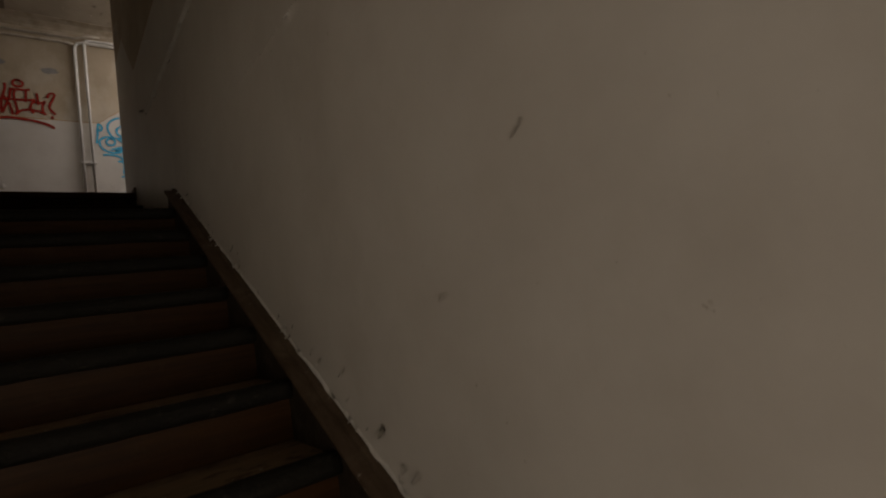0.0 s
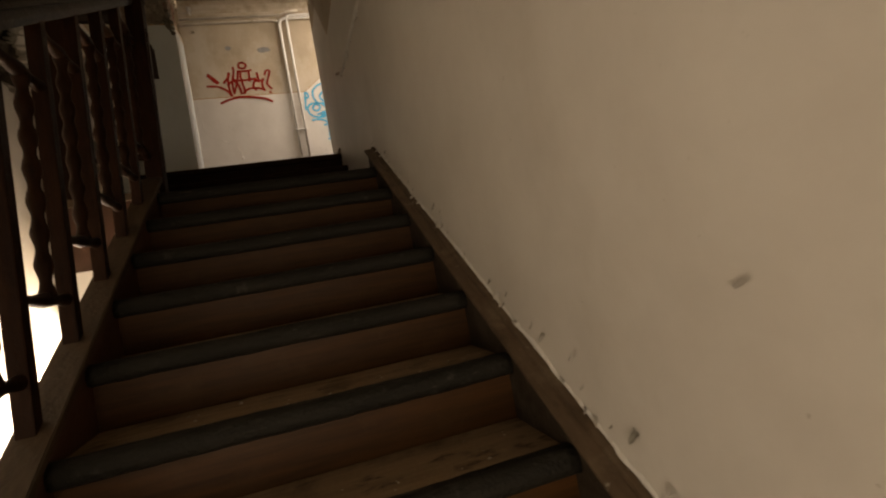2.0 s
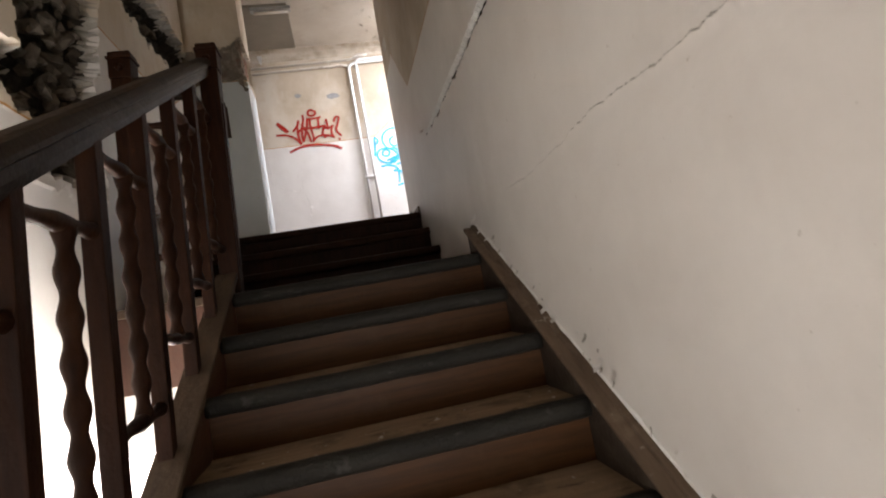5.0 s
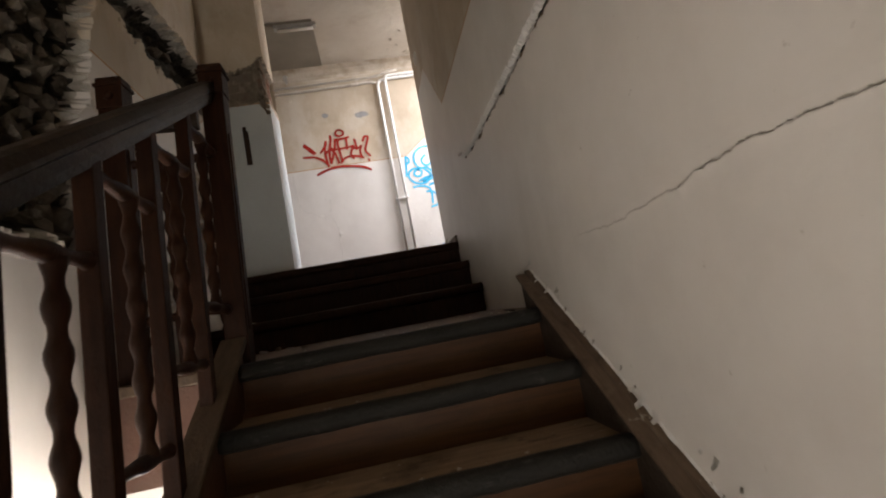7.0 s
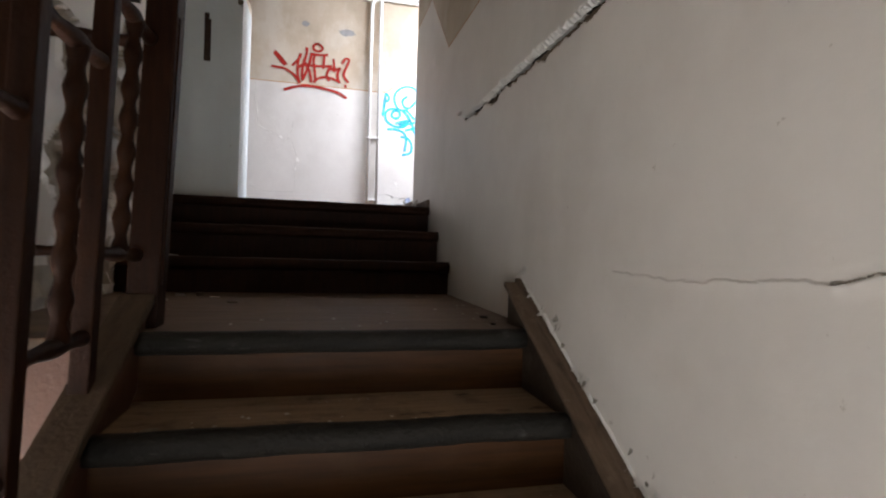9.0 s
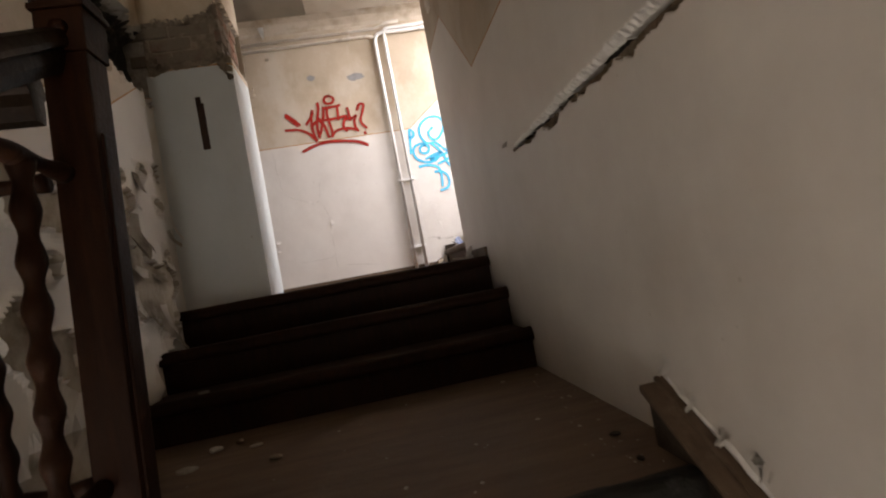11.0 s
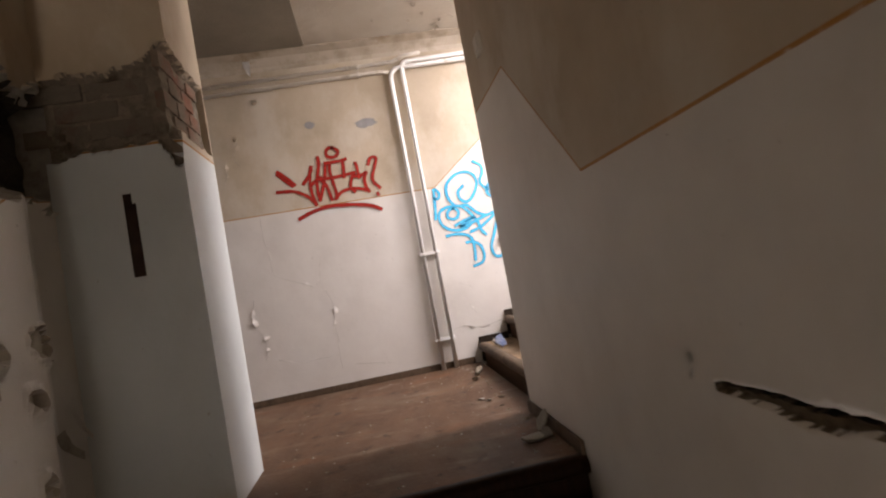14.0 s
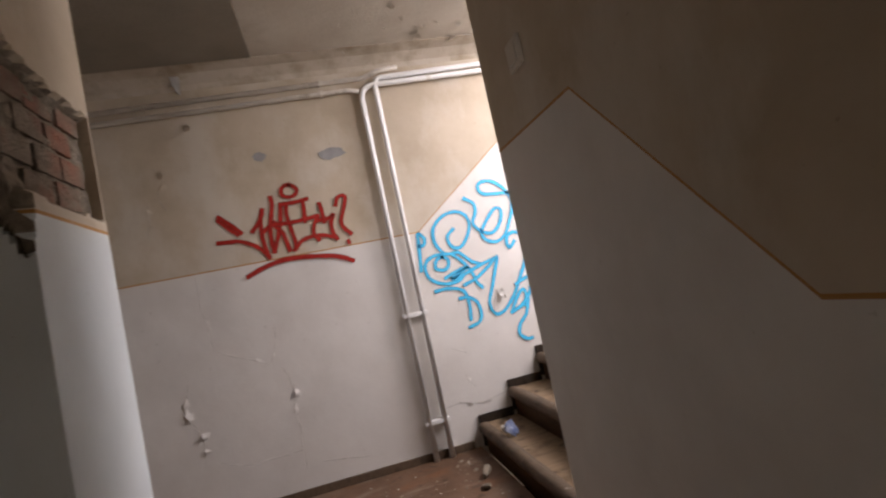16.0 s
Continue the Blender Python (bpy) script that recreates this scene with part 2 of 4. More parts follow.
BLACK_GAP = surface("slot_shadow", (0.03, 0.015, 0.01), (0.05, 0.025, 0.015), 20, 0.8, seed=21)
OUTER_WALL = surface("plain_plaster", (0.66, 0.65, 0.63), (0.72, 0.71, 0.69), 3, 0.6, bump2=7, seed=22)
PATCH_GREY = surface("grey_filler", (0.26, 0.25, 0.24), (0.33, 0.32, 0.31), 20, 0.8, seed=25)
UNDERCOAT = surface("bare_undercoat", (0.38, 0.335, 0.27), (0.52, 0.47, 0.40), 6, 0.85, (0.24, 0.195, 0.145), 5, 0.5, 0.7, bump_scale=50, bump=0.4, seed=26)
METAL_DULL = surface("dull_metal", (0.35, 0.34, 0.32), (0.45, 0.44, 0.42), 12, 0.35, metal=0.8, seed=23)
CAN_BLUE = surface("blue_wrapper", (0.06, 0.10, 0.24), (0.28, 0.31, 0.38), 30, 0.4, seed=24)


# ---- building helpers ----
def mesh_of(name, bm, material, smooth=False):
    bmesh.ops.recalc_face_normals(bm, faces=bm.faces)
    me = bpy.data.meshes.new(name)
    bm.to_mesh(me)
    bm.free()
    for mt in material if isinstance(material, (list, tuple)) else (material,):
        me.materials.append(mt)
    if smooth:
        for p in me.polygons:
            p.use_smooth = p.material_index == 0
    return me


def part(name, bm, material, parent=None, label="", smooth=False):
    ob = new(name, mesh_of(name, bm, material, smooth))
    if parent is not None:
        ob.parent = parent
    return tagged(ob, label)


def structure(name, bm, material, label, category, smooth=False):
    return tagged(part(name, bm, material, None, "", smooth), label, category, "", "structure")


def thing(name, label, category, loc=(0, 0, 0), group=""):
    ob = new(name)
    ob.location = loc
    return tagged(ob, label, category, group)


def box(bm, x0, x1, y0, y1, z0, z1, bevel=0.0):
    g = bmesh.ops.create_cube(bm, size=1.0)
    for v in g["verts"]:
        v.co = Vector((x0 + (v.co.x + 0.5) * (x1 - x0), y0 + (v.co.y + 0.5) * (y1 - y0), z0 + (v.co.z + 0.5) * (z1 - z0)))
    if bevel:
        es = list({e for v in g["verts"] for e in v.link_edges})
        bmesh.ops.bevel(bm, geom=es, offset=bevel, segments=2, affect="EDGES", profile=0.6)
    return bm


def boxed(*a, bevel=0.0):
    return box(bmesh.new(), *a, bevel=bevel)


def prism(bm, pts, axis, a, b):
    """A polygon of (u, v) pushed out along an axis from a to b; u, v are the other two axes in order."""
    def at(u, v, w):
        return {0: (w, u, v), 1: (u, w, v), 2: (u, v, w)}[axis]
    lo = [bm.verts.new(at(u, v, a)) for u, v in pts]
    hi = [bm.verts.new(at(u, v, b)) for u, v in pts]
    bm.faces.new(lo)
    bm.faces.new(hi[::-1])
    for i in range(len(pts)):
        j = (i + 1) % len(pts)
        bm.faces.new((lo[i], hi[i], hi[j], lo[j]))
    return bm


def tube(bm, pts, radius, sides=10, radii=None):
    """A round bar along a line of points."""
    rings = []
    pts = [Vector(p) for p in pts]
    for i, p in enumerate(pts):
        d = (pts[min(i + 1, len(pts) - 1)] - pts[max(i - 1, 0)]).normalized()
        side = d.cross(Vector((0, 0, 1)))
        side = side.normalized() if side.length > 1e-4 else Vector((1, 0, 0))
        up = side.cross(d).normalized()
        r = radii[i] if radii else radius
        rings.append([bm.verts.new(p + r * (math.cos(k * math.tau / sides) * side + math.sin(k * math.tau / sides) * up)) for k in range(sides)])
    for a, b in zip(rings, rings[1:]):
        for k in range(sides):
            bm.faces.new((a[k], a[(k + 1) % sides], b[(k + 1) % sides], b[k]))
    bm.faces.new(rings[0][::-1])
    bm.faces.new(rings[-1])
    return bm


def rough_stone(bm, c, size, seed, level=2):
    g = bmesh.ops.create_icosphere(bm, subdivisions=level, radius=1.0)
    off = Vector((seed * 3.1, seed * 1.7, seed * 0.9))
    rot = Euler((seed * 1.3, seed * 2.1, seed * 0.7)).to_matrix()
    for v in g["verts"]:
        k = 1.0 + 0.7 * noise.noise(v.co * 1.1 + off) + 0.35 * noise.noise(v.co * 2.6 + off)
        v.co = Vector(c) + rot @ Vector((v.co.x * size[0] * k, v.co.y * size[1] * k, v.co.z * size[2] * k))
    return bm


def nz(a, b, c=0.0):
    return noise.noise(Vector((a, b, c)))


def span(a, b, step):
    n = max(1, round((b - a) / step))
    return [a + (b - a) * i / n for i in range(n + 1)]


def graded(cuts):
    """Grid lines from rows of (from, to, step)."""
    out = []
    for a, b, s in cuts:
        out += [v for v in span(a, b, s) if not out or v > out[-1] + 1e-5]
    return out


def wall_sheet(bm, ys, zs, place, index, hole=lambda y, z: False):
    grid = [[bm.verts.new(place(y, z)) for z in zs] for y in ys]
    for i in range(len(ys) - 1):
        for j in range(len(zs) - 1):
            if hole((ys[i] + ys[i + 1]) / 2, (zs[j] + zs[j + 1]) / 2):
                continue
            f = bm.faces.new((grid[i][j], grid[i + 1][j], grid[i + 1][j + 1], grid[i][j + 1]))
            f.material_index = index((ys[i] + ys[i + 1]) / 2, (zs[j] + zs[j + 1]) / 2)
    return grid


# ---- the plan ----
RISE, RUN = 0.17, 0.29
STAIR_LEFT = -1.13
TOP_EDGE, PLATFORM_EDGE, PLATFORM_Z = 0.0, -1.727, -0.51
CORNER_Y, BACK_Y, PIER_Y, PIER_X, PIER_BACK = 0.64, 2.12, 0.275, -1.20, 0.655
END_Y, LOW_Z, BASE_Z = -6.4, -2.55, -4.2
STEPS = 12


def nosing_z(y):
    return PLATFORM_Z + (y - PLATFORM_EDGE) * RISE / RUN


# ---- large structure ----
# stair wall: chase, cracks and flaking patches are pressed into its face
def chase_lines(y):
    """Middle, upper and lower edge of the hacked groove."""
    mid = 0.388 + 0.010 * nz(y * 3, 1.0) + 0.004 * nz(y * 14, 4.0) + 0.012 * max(0.0, -0.9 - y)
    grow = min(1.0, (-0.76 - y) / 0.35)
    top = mid + (0.005 + 0.016 * grow) * max(0.2, 1 + 0.45 * nz(y * 9, 2.0) + 0.5 * nz(y * 37, 3.0) + 0.3 * nz(y * 90, 9.0))
    low = mid - 0.010 - (0.005 + 0.016 * grow) * max(0.1, 1 + 1.3 * nz(y * 8, 5.0) + 0.5 * nz(y * 29, 6.0) + 0.25 * nz(y * 70, 8.0))
    return mid, top, low


def chase_slit(y):
    """How tall the deep part of the groove is."""
    return 0.0065 + 0.0065 * nz(y * 7, 71.0) + 0.003 * nz(y * 33, 72.0)


def crack_line(y):
    """Height and half width of the long crack: hair-thin with torn-open stretches."""
    line = -0.273 - 0.035 * max(0.0, min(1.0, (y + 2.75) / 0.35)) + 0.010 * nz(y * 4, 11.0) + 0.010 * nz(y * 15, 12.0) + 0.006 * nz(y * 41, 13.0) + 0.003 * nz(y * 97, 17.0)
    w = 0.0004 + 0.014 * max(0.0, nz(y * 5.5, 14.0) - 0.12) + 0.006 * max(0.0, nz(y * 21, 16.0) - 0.1) + 0.002 * nz(y * 80, 18.0)
    w *= min(1.0, (-2.1 - y) / 0.5)
    if y < -2.65:
        w = max(w, 0.0016) + 0.0014 * max(0.0, nz(y * 13, 19.0))
    else:
        w += 0.012 * max(0.0, nz(y * 9, 23.0) - 0.16)
    return line, w if w > (0.0012 if y < -2.65 else 0.0026) else 0.0


def stair_wall_depth(y, z):
    d = 0.0015 * nz(y * 2.2, z * 2.2) + 0.0008 * nz(y * 9, z * 9, 3)
    if -2.75 < y < -0.76:
        mid, top, low = chase_lines(y)
        if mid < z < top:
            d = 0.002 + 0.015 * (top - z) / (top - mid) + 0.008 * nz((y - 0.7 * z) * 60, (z + 0.3 * y) * 22, 7) + 0.004 * nz(y * 110, z * 110, 9)
        elif mid - chase_slit(y) < z <= mid:
            d = 0.05
        elif low < z <= mid - chase_slit(y):
            d = 0.016 + 0.007 * nz((y + 0.6 * z) * 50, z * 30, 8)
    if -3.9 < y < -2.1:
        line, w = crack_line(y)
        if abs(z - line) < w:
            d += 0.002 + 0.4 * w
        elif -0.034 < z - line + w <= 0:
            d -= (0.0025 + 1.0 * w) * (1 + (z - line + w) / 0.034) ** 2
        elif 0 < z - line - w < 0.02:
            d += 0.0015 * (1 - (z - line - w) / 0.02)
    return d


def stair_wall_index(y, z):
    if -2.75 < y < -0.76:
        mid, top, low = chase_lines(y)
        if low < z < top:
            # the slit gets the near-black colour that stands for its shade
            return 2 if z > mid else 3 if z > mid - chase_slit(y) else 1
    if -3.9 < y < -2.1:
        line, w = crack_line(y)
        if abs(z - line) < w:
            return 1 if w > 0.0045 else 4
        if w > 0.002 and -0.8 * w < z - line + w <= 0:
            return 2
    return 0


bm = bmesh.new()
ys = graded([(END_Y, -6.1, 0.1), (-6.1, -5.2, 0.1), (-5.2, -4.0, 0.12), (-4.0, -0.7, 0.006), (-0.7, CORNER_Y, 0.06)])
zs = graded([(BASE_Z, -1.7, 0.12), (-1.7, -0.36, 0.12), (-0.36, -0.23, 0.002), (-0.23, -0.1, 0.065), (-0.1, 0.32, 0.09), (0.32, 0.47, 0.004), (0.47, 3.2, 0.12)])
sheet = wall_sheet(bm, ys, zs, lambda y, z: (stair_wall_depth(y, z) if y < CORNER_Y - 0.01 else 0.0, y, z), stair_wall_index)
wall_east = structure("wall_east", bm, (RIGHT_PAINT, RAW_BROWN, CHALK, RUBBLE_SHADE, PLASTER_RAW), "two-tone painted plaster stair wall with a hacked-out groove and a long crack", "wall", smooth=True)
bm = bmesh.new()
box(bm, 0.075, 0.22, END_Y, CORNER_Y - 0.002, BASE_Z, 3.2)
structure("wall_east_core", bm, OUTER_WALL, "masonry core of the stair wall", "wall")
bm = bmesh.new()
box(bm, 0.0, 0.22, CORNER_Y - 0.0015, CORNER_Y + 0.006, BASE_Z, 3.2)
structure("wall_east_end", bm, RIGHT_PAINT, "plastered end of the stair wall at the corner", "wall")


# well wall: the broken ring of masonry
def broken(y, z):
    """How far inside the broken band a point lies, in metres; below zero the paint is whole."""
    j = 0.06 * nz(y * 4.5, z * 4.5, 21) + 0.045 * nz(y * 13, z * 13, 22) + 0.02 * nz(y * 37, z * 37, 23)
    upper = min(z - 1.15, 1.55 + 0.05 * (y + 0.2) - z, y + 2.0)
    post = min(y + 2.12, -1.60 + 0.25 * (z - 0.45) - y, z + 0.02, 1.5 - z)
    lower = min(z - 0.03 + 0.33 * (y + 1.72), 0.40 - z, -1.62 - y, y + 3.7)
    return max(upper, post, lower) + j


def torn(y, z):
    """Above zero where the paint beside the three steps has come away."""
    m = min(0.74 - z, y + 1.3, 0.16 - y, 0.2) * 1.5
    return m + 0.42 * nz(y * 3.1, z * 3.6, 51) + 0.22 * nz(y * 9, z * 9, 52) - 0.30


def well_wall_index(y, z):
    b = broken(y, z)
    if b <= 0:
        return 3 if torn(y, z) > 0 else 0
    # past the broken rim the lining is near black, shade put into colour
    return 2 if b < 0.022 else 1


def well_wall_place(y, z):
    b = broken(y, z)
    turn = max(0.0, min(1.0, (y - 0.02) / 0.12))
    back = 0.055 * turn * turn * (3 - 2 * turn)
    t = torn(y, z)
    if b <= 0 and t > 0:
        return (LEFT - back - 0.010 - 0.004 * nz(y * 30, z * 30, 6), y, z)
    if b <= 0 and t > -0.09:
        return (LEFT - back + (0.026 + 0.03 * nz(y * 7, z * 7, 61)) * (1 + t / 0.09) ** 2, y, z)
    if b <= 0:
        return (LEFT - back + 0.0015 * nz(y * 2, z * 2, 5) + (0.012 * max(0.0, nz(y * 8, z * 8, 31)) if b > -0.05 else 0.0), y, z)
    deep = 0.03 + 0.12 * min(1.0, b / 0.06)
    return (LEFT - deep - 0.03 * nz(y * 12, z * 12, 33), y, z)


bm = bmesh.new()
ys = graded([(END_Y, -4.98, 0.1), (-4.98, -3.92, 0.1), (-3.92, -2.5, 0.03), (-2.5, PIER_Y, 0.014)])
zs = graded([(BASE_Z, -1.78, 0.15), (-1.78, -0.52, 0.1), (-0.52, -0.2, 0.05), (-0.2, 1.70, 0.014), (1.68, 3.2, 0.15)])
# opening left out of view for the added well fill lamp
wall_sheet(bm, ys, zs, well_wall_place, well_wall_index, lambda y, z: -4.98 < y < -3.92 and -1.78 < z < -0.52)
structure("wall_west", bm, (LEFT_PAINT, RUBBLE_SHADE, PLASTER_RAW, UNDERCOAT), "two-tone painted wall with a broken-open band of rubble masonry", "wall")
bm = bmesh.new()
box(bm, LEFT - 0.42, LEFT - 0.22, END_Y, -4.98, BASE_Z, 3.2)
box(bm, LEFT - 0.42, LEFT - 0.22, -3.92, PIER_Y + 0.2, BASE_Z, 3.2)
box(bm, LEFT - 0.42, LEFT - 0.22, -4.98, -3.92, BASE_Z, -1.78)
box(bm, LEFT - 0.42, LEFT - 0.22, -4.98, -3.92, -0.52, 3.2)
structure("wall_west_core", bm, OUTER_WALL, "masonry core behind the broken wall", "wall")

# back wall of the upper landing
bm = bmesh.new()
box(bm, -2.6, 3.2, BACK_Y, BACK_Y + 0.25, -0.3, 4.6)
wall_north = structure("wall_north", bm, BACK_PAINT, "tan over white painted landing wall with peeling flakes", "wall")
# pier between landing and well: a plaster skin broken open over brick
PIER_TURN = PIER_X - (LEFT - 0.06)


def pier_band(q, z):
    """How far inside the bare band a point of the pier's skin lies; q runs along its front, then its side."""
    j = 0.03 * nz(q * 7, z * 7, 41) + 0.016 * nz(q * 27, z * 27, 42)
    if q < PIER_TURN:
        top = 1.62 + 0.06 * q / PIER_TURN + 0.05 * max(0.0, 1 - (PIER_TURN - q) / 0.09)
        low = 1.315 + 0.04 * min(1.0, q / 0.2) - 0.11 * max(0.0, 1 - abs(PIER_TURN - 0.012 - q) / 0.065)
    else:
        k = (q - PIER_TURN) / (PIER_BACK - PIER_Y)
        top = 1.73 - 0.05 * min(1.0, 2.5 * k)
        low = 1.385 if k > 0.06 else 1.385 - 0.1 * (1 - k / 0.06)
    return min(top - z, z - low) + j


def pier_place(q, z):
    d = 0.0012 * nz(q * 4, z * 4, 43)
    b = pier_band(q, z)
    if b > 0:
        d = -0.012 - 0.022 * min(1.0, b / 0.02) + 0.009 * nz(q * 16, z * 16, 44) + 0.006 * nz(q * 42, z * 42, 46)
    elif b > -0.02:
        d += 0.004 * max(0.0, nz(q * 20, z * 20, 45))
    if q < PIER_TURN:
        e = max(0.0, 1 - (PIER_TURN - q) / 0.012) * 0.004
        return (LEFT - 0.06 + q + min(d, 0.0) * (q / PIER_TURN) ** 8 - e, PIER_Y - d, z)
    return (PIER_X + d, PIER_Y + q - PIER_TURN, z)


bm = bmesh.new()
qs = graded([(0.0, PIER_TURN, 0.011), (PIER_TURN, PIER_TURN + PIER_BACK - PIER_Y, 0.011)])
zs = graded([(-0.02, 1.2, 0.1), (1.2, 1.8, 0.011), (1.8, 3.2, 0.12)])
wall_sheet(bm, qs, zs, pier_place, lambda q, z: 1 if pier_band(q, z) > 0 else 0)
pier = structure("wall_pier", bm, (PIER_PAINT, MORTAR), "pale grey painted pier with a band of bare brick", "wall")
structure("wall_pier_core", boxed(LEFT - 0.3, PIER_X - 0.045, PIER_Y + 0.045, PIER_BACK - 0.002, PLATFORM_Z, 3.2), PLASTER_RAW, "masonry core of the pier", "wall")
structure("wall_pier_back", boxed(LEFT - 0.3, PIER_X - 0.002, PIER_BACK - 0.002, PIER_BACK + 0.004, -0.02, 3.2), PIER_PAINT, "plastered back of the pier", "wall")
# outer closing walls
structure("wall_landing_west", boxed(-2.8, -2.6, PIER_BACK, BACK_Y + 0.25, -0.3, 2.8), OUTER_WALL, "plain plaster wall", "wall")
structure("wall_landing_south", boxed(-2.8, LEFT - 0.2, PIER_BACK - 0.15, PIER_BACK, -0.3, 2.8), OUTER_WALL, "plain plaster wall", "wall")
bm = bmesh.new()
# gap left in this wall for the added side fill lamp
for a in ((0.22, 0.9, -0.3, 4.6), (2.0, 3.2, -0.3, 4.6), (0.9, 2.0, -0.3, 1.6), (0.9, 2.0, 3.0, 4.6)):
    box(bm, a[0], a[1], CORNER_Y - 0.2, CORNER_Y, a[2], a[3])
structure("wall_flight_south", bm, OUTER_WALL, "plain plaster wall beside the upper flight", "wall")
bm = bmesh.new()
box(bm, 3.0, 3.2, CORNER_Y, BACK_Y, -0.3, 2.15)
box(bm, 3.0, 3.2, CORNER_Y, BACK_Y, 3.95, 4.6)
box(bm, 3.0, 3.2, 1.42, BACK_Y, 2.15, 3.95)
structure("wall_flight_east", bm, OUTER_WALL, "plain plaster wall round the upper window", "wall")
bm = bmesh.new()
box(bm, LEFT - 0.4, -1.58, END_Y - 0.2, END_Y, BASE_Z, 3.2)
box(bm, -0.72, 0.25, END_Y - 0.2, END_Y, BASE_Z, 3.2)
box(bm, -1.58, -0.72, END_Y - 0.2, END_Y, BASE_Z, -2.43)
box(bm, -1.58, -0.72, END_Y - 0.2, END_Y, -1.07, 3.2)
structure("wall_south", bm, OUTER_WALL, "plain plaster end wall round the lower window", "wall")
# unseen wall, added only as a surround for the lamp under the landing
bm = bmesh.new()
box(bm, LEFT, -1.5, -0.55, -0.4, BASE_Z, PLATFORM_Z - 0.165)
box(bm, -0.1, 0.0, -0.55, -0.4, BASE_Z, PLATFORM_Z - 0.165)
box(bm, -1.5, -0.1, -0.55, -0.4, -1.2, PLATFORM_Z - 0.165)
structure("wall_lower_north", bm, OUTER_WALL, "unseen plaster wall added round the fill lamp under the half landing", "wall")
# wall pieces added to frame the fill lamp below the fascia
bm = bmesh.new()
box(bm, LEFT, -1.21, -1.755, -1.66, PLATFORM_Z - 0.56, PLATFORM_Z - 0.33)
box(bm, LEFT, -1.21, -1.755, -1.66, BASE_Z, -2.5)
structure("wall_well_north", bm, OUTER_WALL, "plaster wall pieces added round the fill lamp below the fascia", "wall")
# ceilings
bm = bmesh.new()
box(bm, -2.8, 0.9, CORNER_Y + 0.006, BACK_Y, 2.5, 2.65)
structure("ceiling", bm, CEILING_PAINT, "stained flaking plaster ceiling over the landing", "ceiling")
bm = bmesh.new()
box(bm, LEFT - 0.4, 0.22, END_Y, PIER_Y, 3.2, 3.35)
structure("ceiling_stair", bm, CEILING_PAINT, "plaster ceiling over the stair", "ceiling")
structure("ceiling_flight", boxed(0.9, 3.2, CORNER_Y, BACK_Y, 4.6, 4.75), CEILING_PAINT, "plaster ceiling over the upper flight", "ceiling")
structure("wall_over_flight", boxed(0.9, 0.95, CORNER_Y, BACK_Y, 2.5, 4.6), OUTER_WALL, "plaster upstand over the landing ceiling", "wall")
structure("beam", boxed(PIER_X - 0.4, 0.0, PIER_Y + 0.002, CORNER_Y + 0.002, 2.46, 3.2), CEILING_PAINT, "plastered beam between pier and stair wall", "beam")
# floors
structure("floor_landing", boxed(-2.6, 0.06, TOP_EDGE + 0.052, BACK_Y, -0.12, 0.0), LANDING_FLOOR, "scuffed red-brown landing floor with dust and crumbs", "floor")
structure("floor_platform", boxed(LEFT - 0.06, 0.0, PLATFORM_EDGE + 0.052, -0.50, PLATFORM_Z - 0.16, PLATFORM_Z), PLATFORM_FLOOR, "dusty brown boarded half landing", "floor")
structure("floor_lower", boxed(-1.25, 0.0, END_Y, PLATFORM_EDGE - STEPS * RUN - 0.2, LOW_Z - 0.2, LOW_Z), PLATFORM_FLOOR, "dusty lower landing floor", "floor")
structure("floor_base", boxed(LEFT - 0.4, 0.22, END_Y, 0.3, BASE_Z - 0.2, BASE_Z), PLATFORM_FLOOR, "floor far below in the stair well", "floor")


# ---- stairs ----
def step_profile(bm, x0, x1, y, z, deep):
    """A tread board with a slightly sunk joint behind its nosing."""
    return box(bm, x0, x1, y + 0.066, y + deep, z - 0.04, z - 0.012, bevel=0.003)


def nosing_bar(bm, x0, x1, y, z):
    """A rounded, worn edge strip that wraps the front of a tread."""
    prof = [(0.055, 0.0), (0.03, 0.004), (0.012, 0.001), (0.0, -0.012), (-0.004, -0.03), (0.0, -0.048), (0.014, -0.056), (0.05, -0.05)]
    xs = span(x0, x1, 0.035)
    rings = []
    for x in xs:
        s = 0.004 * nz(x * 5, y * 3, z * 7) + 0.0025 * nz(x * 23, y * 5, z * 9)
        rings.append([bm.verts.new((x, y + a + s, z + b + 0.6 * s)) for a, b in prof])
    for r, q in zip(rings, rings[1:]):
        for k in range(len(prof)):
            j = (k + 1) % len(prof)
            bm.faces.new((r[k], q[k], q[j], r[j]))
    bm.faces.new(rings[0])
    bm.faces.new(rings[-1][::-1])
    return bm


def flight(name, label, x0, x1, edges, nose_mat, riser_mat, tread_mat):
    """Steps given by (edge y, height z, tread depth), each with tread, nosing and riser."""
    st = thing(name, label, "stairs")
    st["kind"] = "structure"
    for y, z, deep in edges:
        if deep > 0:
            part("tread", step_profile(bmesh.new(), x0, x1, y, z, deep), tread_mat, st)
        part("nosing", nosing_bar(bmesh.new(), x0, x1, y, z), nose_mat, st, "worn dark edge strip", smooth=True)
        bm = bmesh.new()
        box(bm, x0, x1, y + 0.032, y + 0.05, z - RISE - 0.025, z - 0.03, bevel=0.002)
        part("riser", bm, riser_mat, st)
    return st


lower = [(PLATFORM_EDGE, PLATFORM_Z, 0.08)]
for i in range(1, STEPS + 1):
    lower.append((PLATFORM_EDGE - i * RUN, PLATFORM_Z - i * RISE, RUN + 0.048))
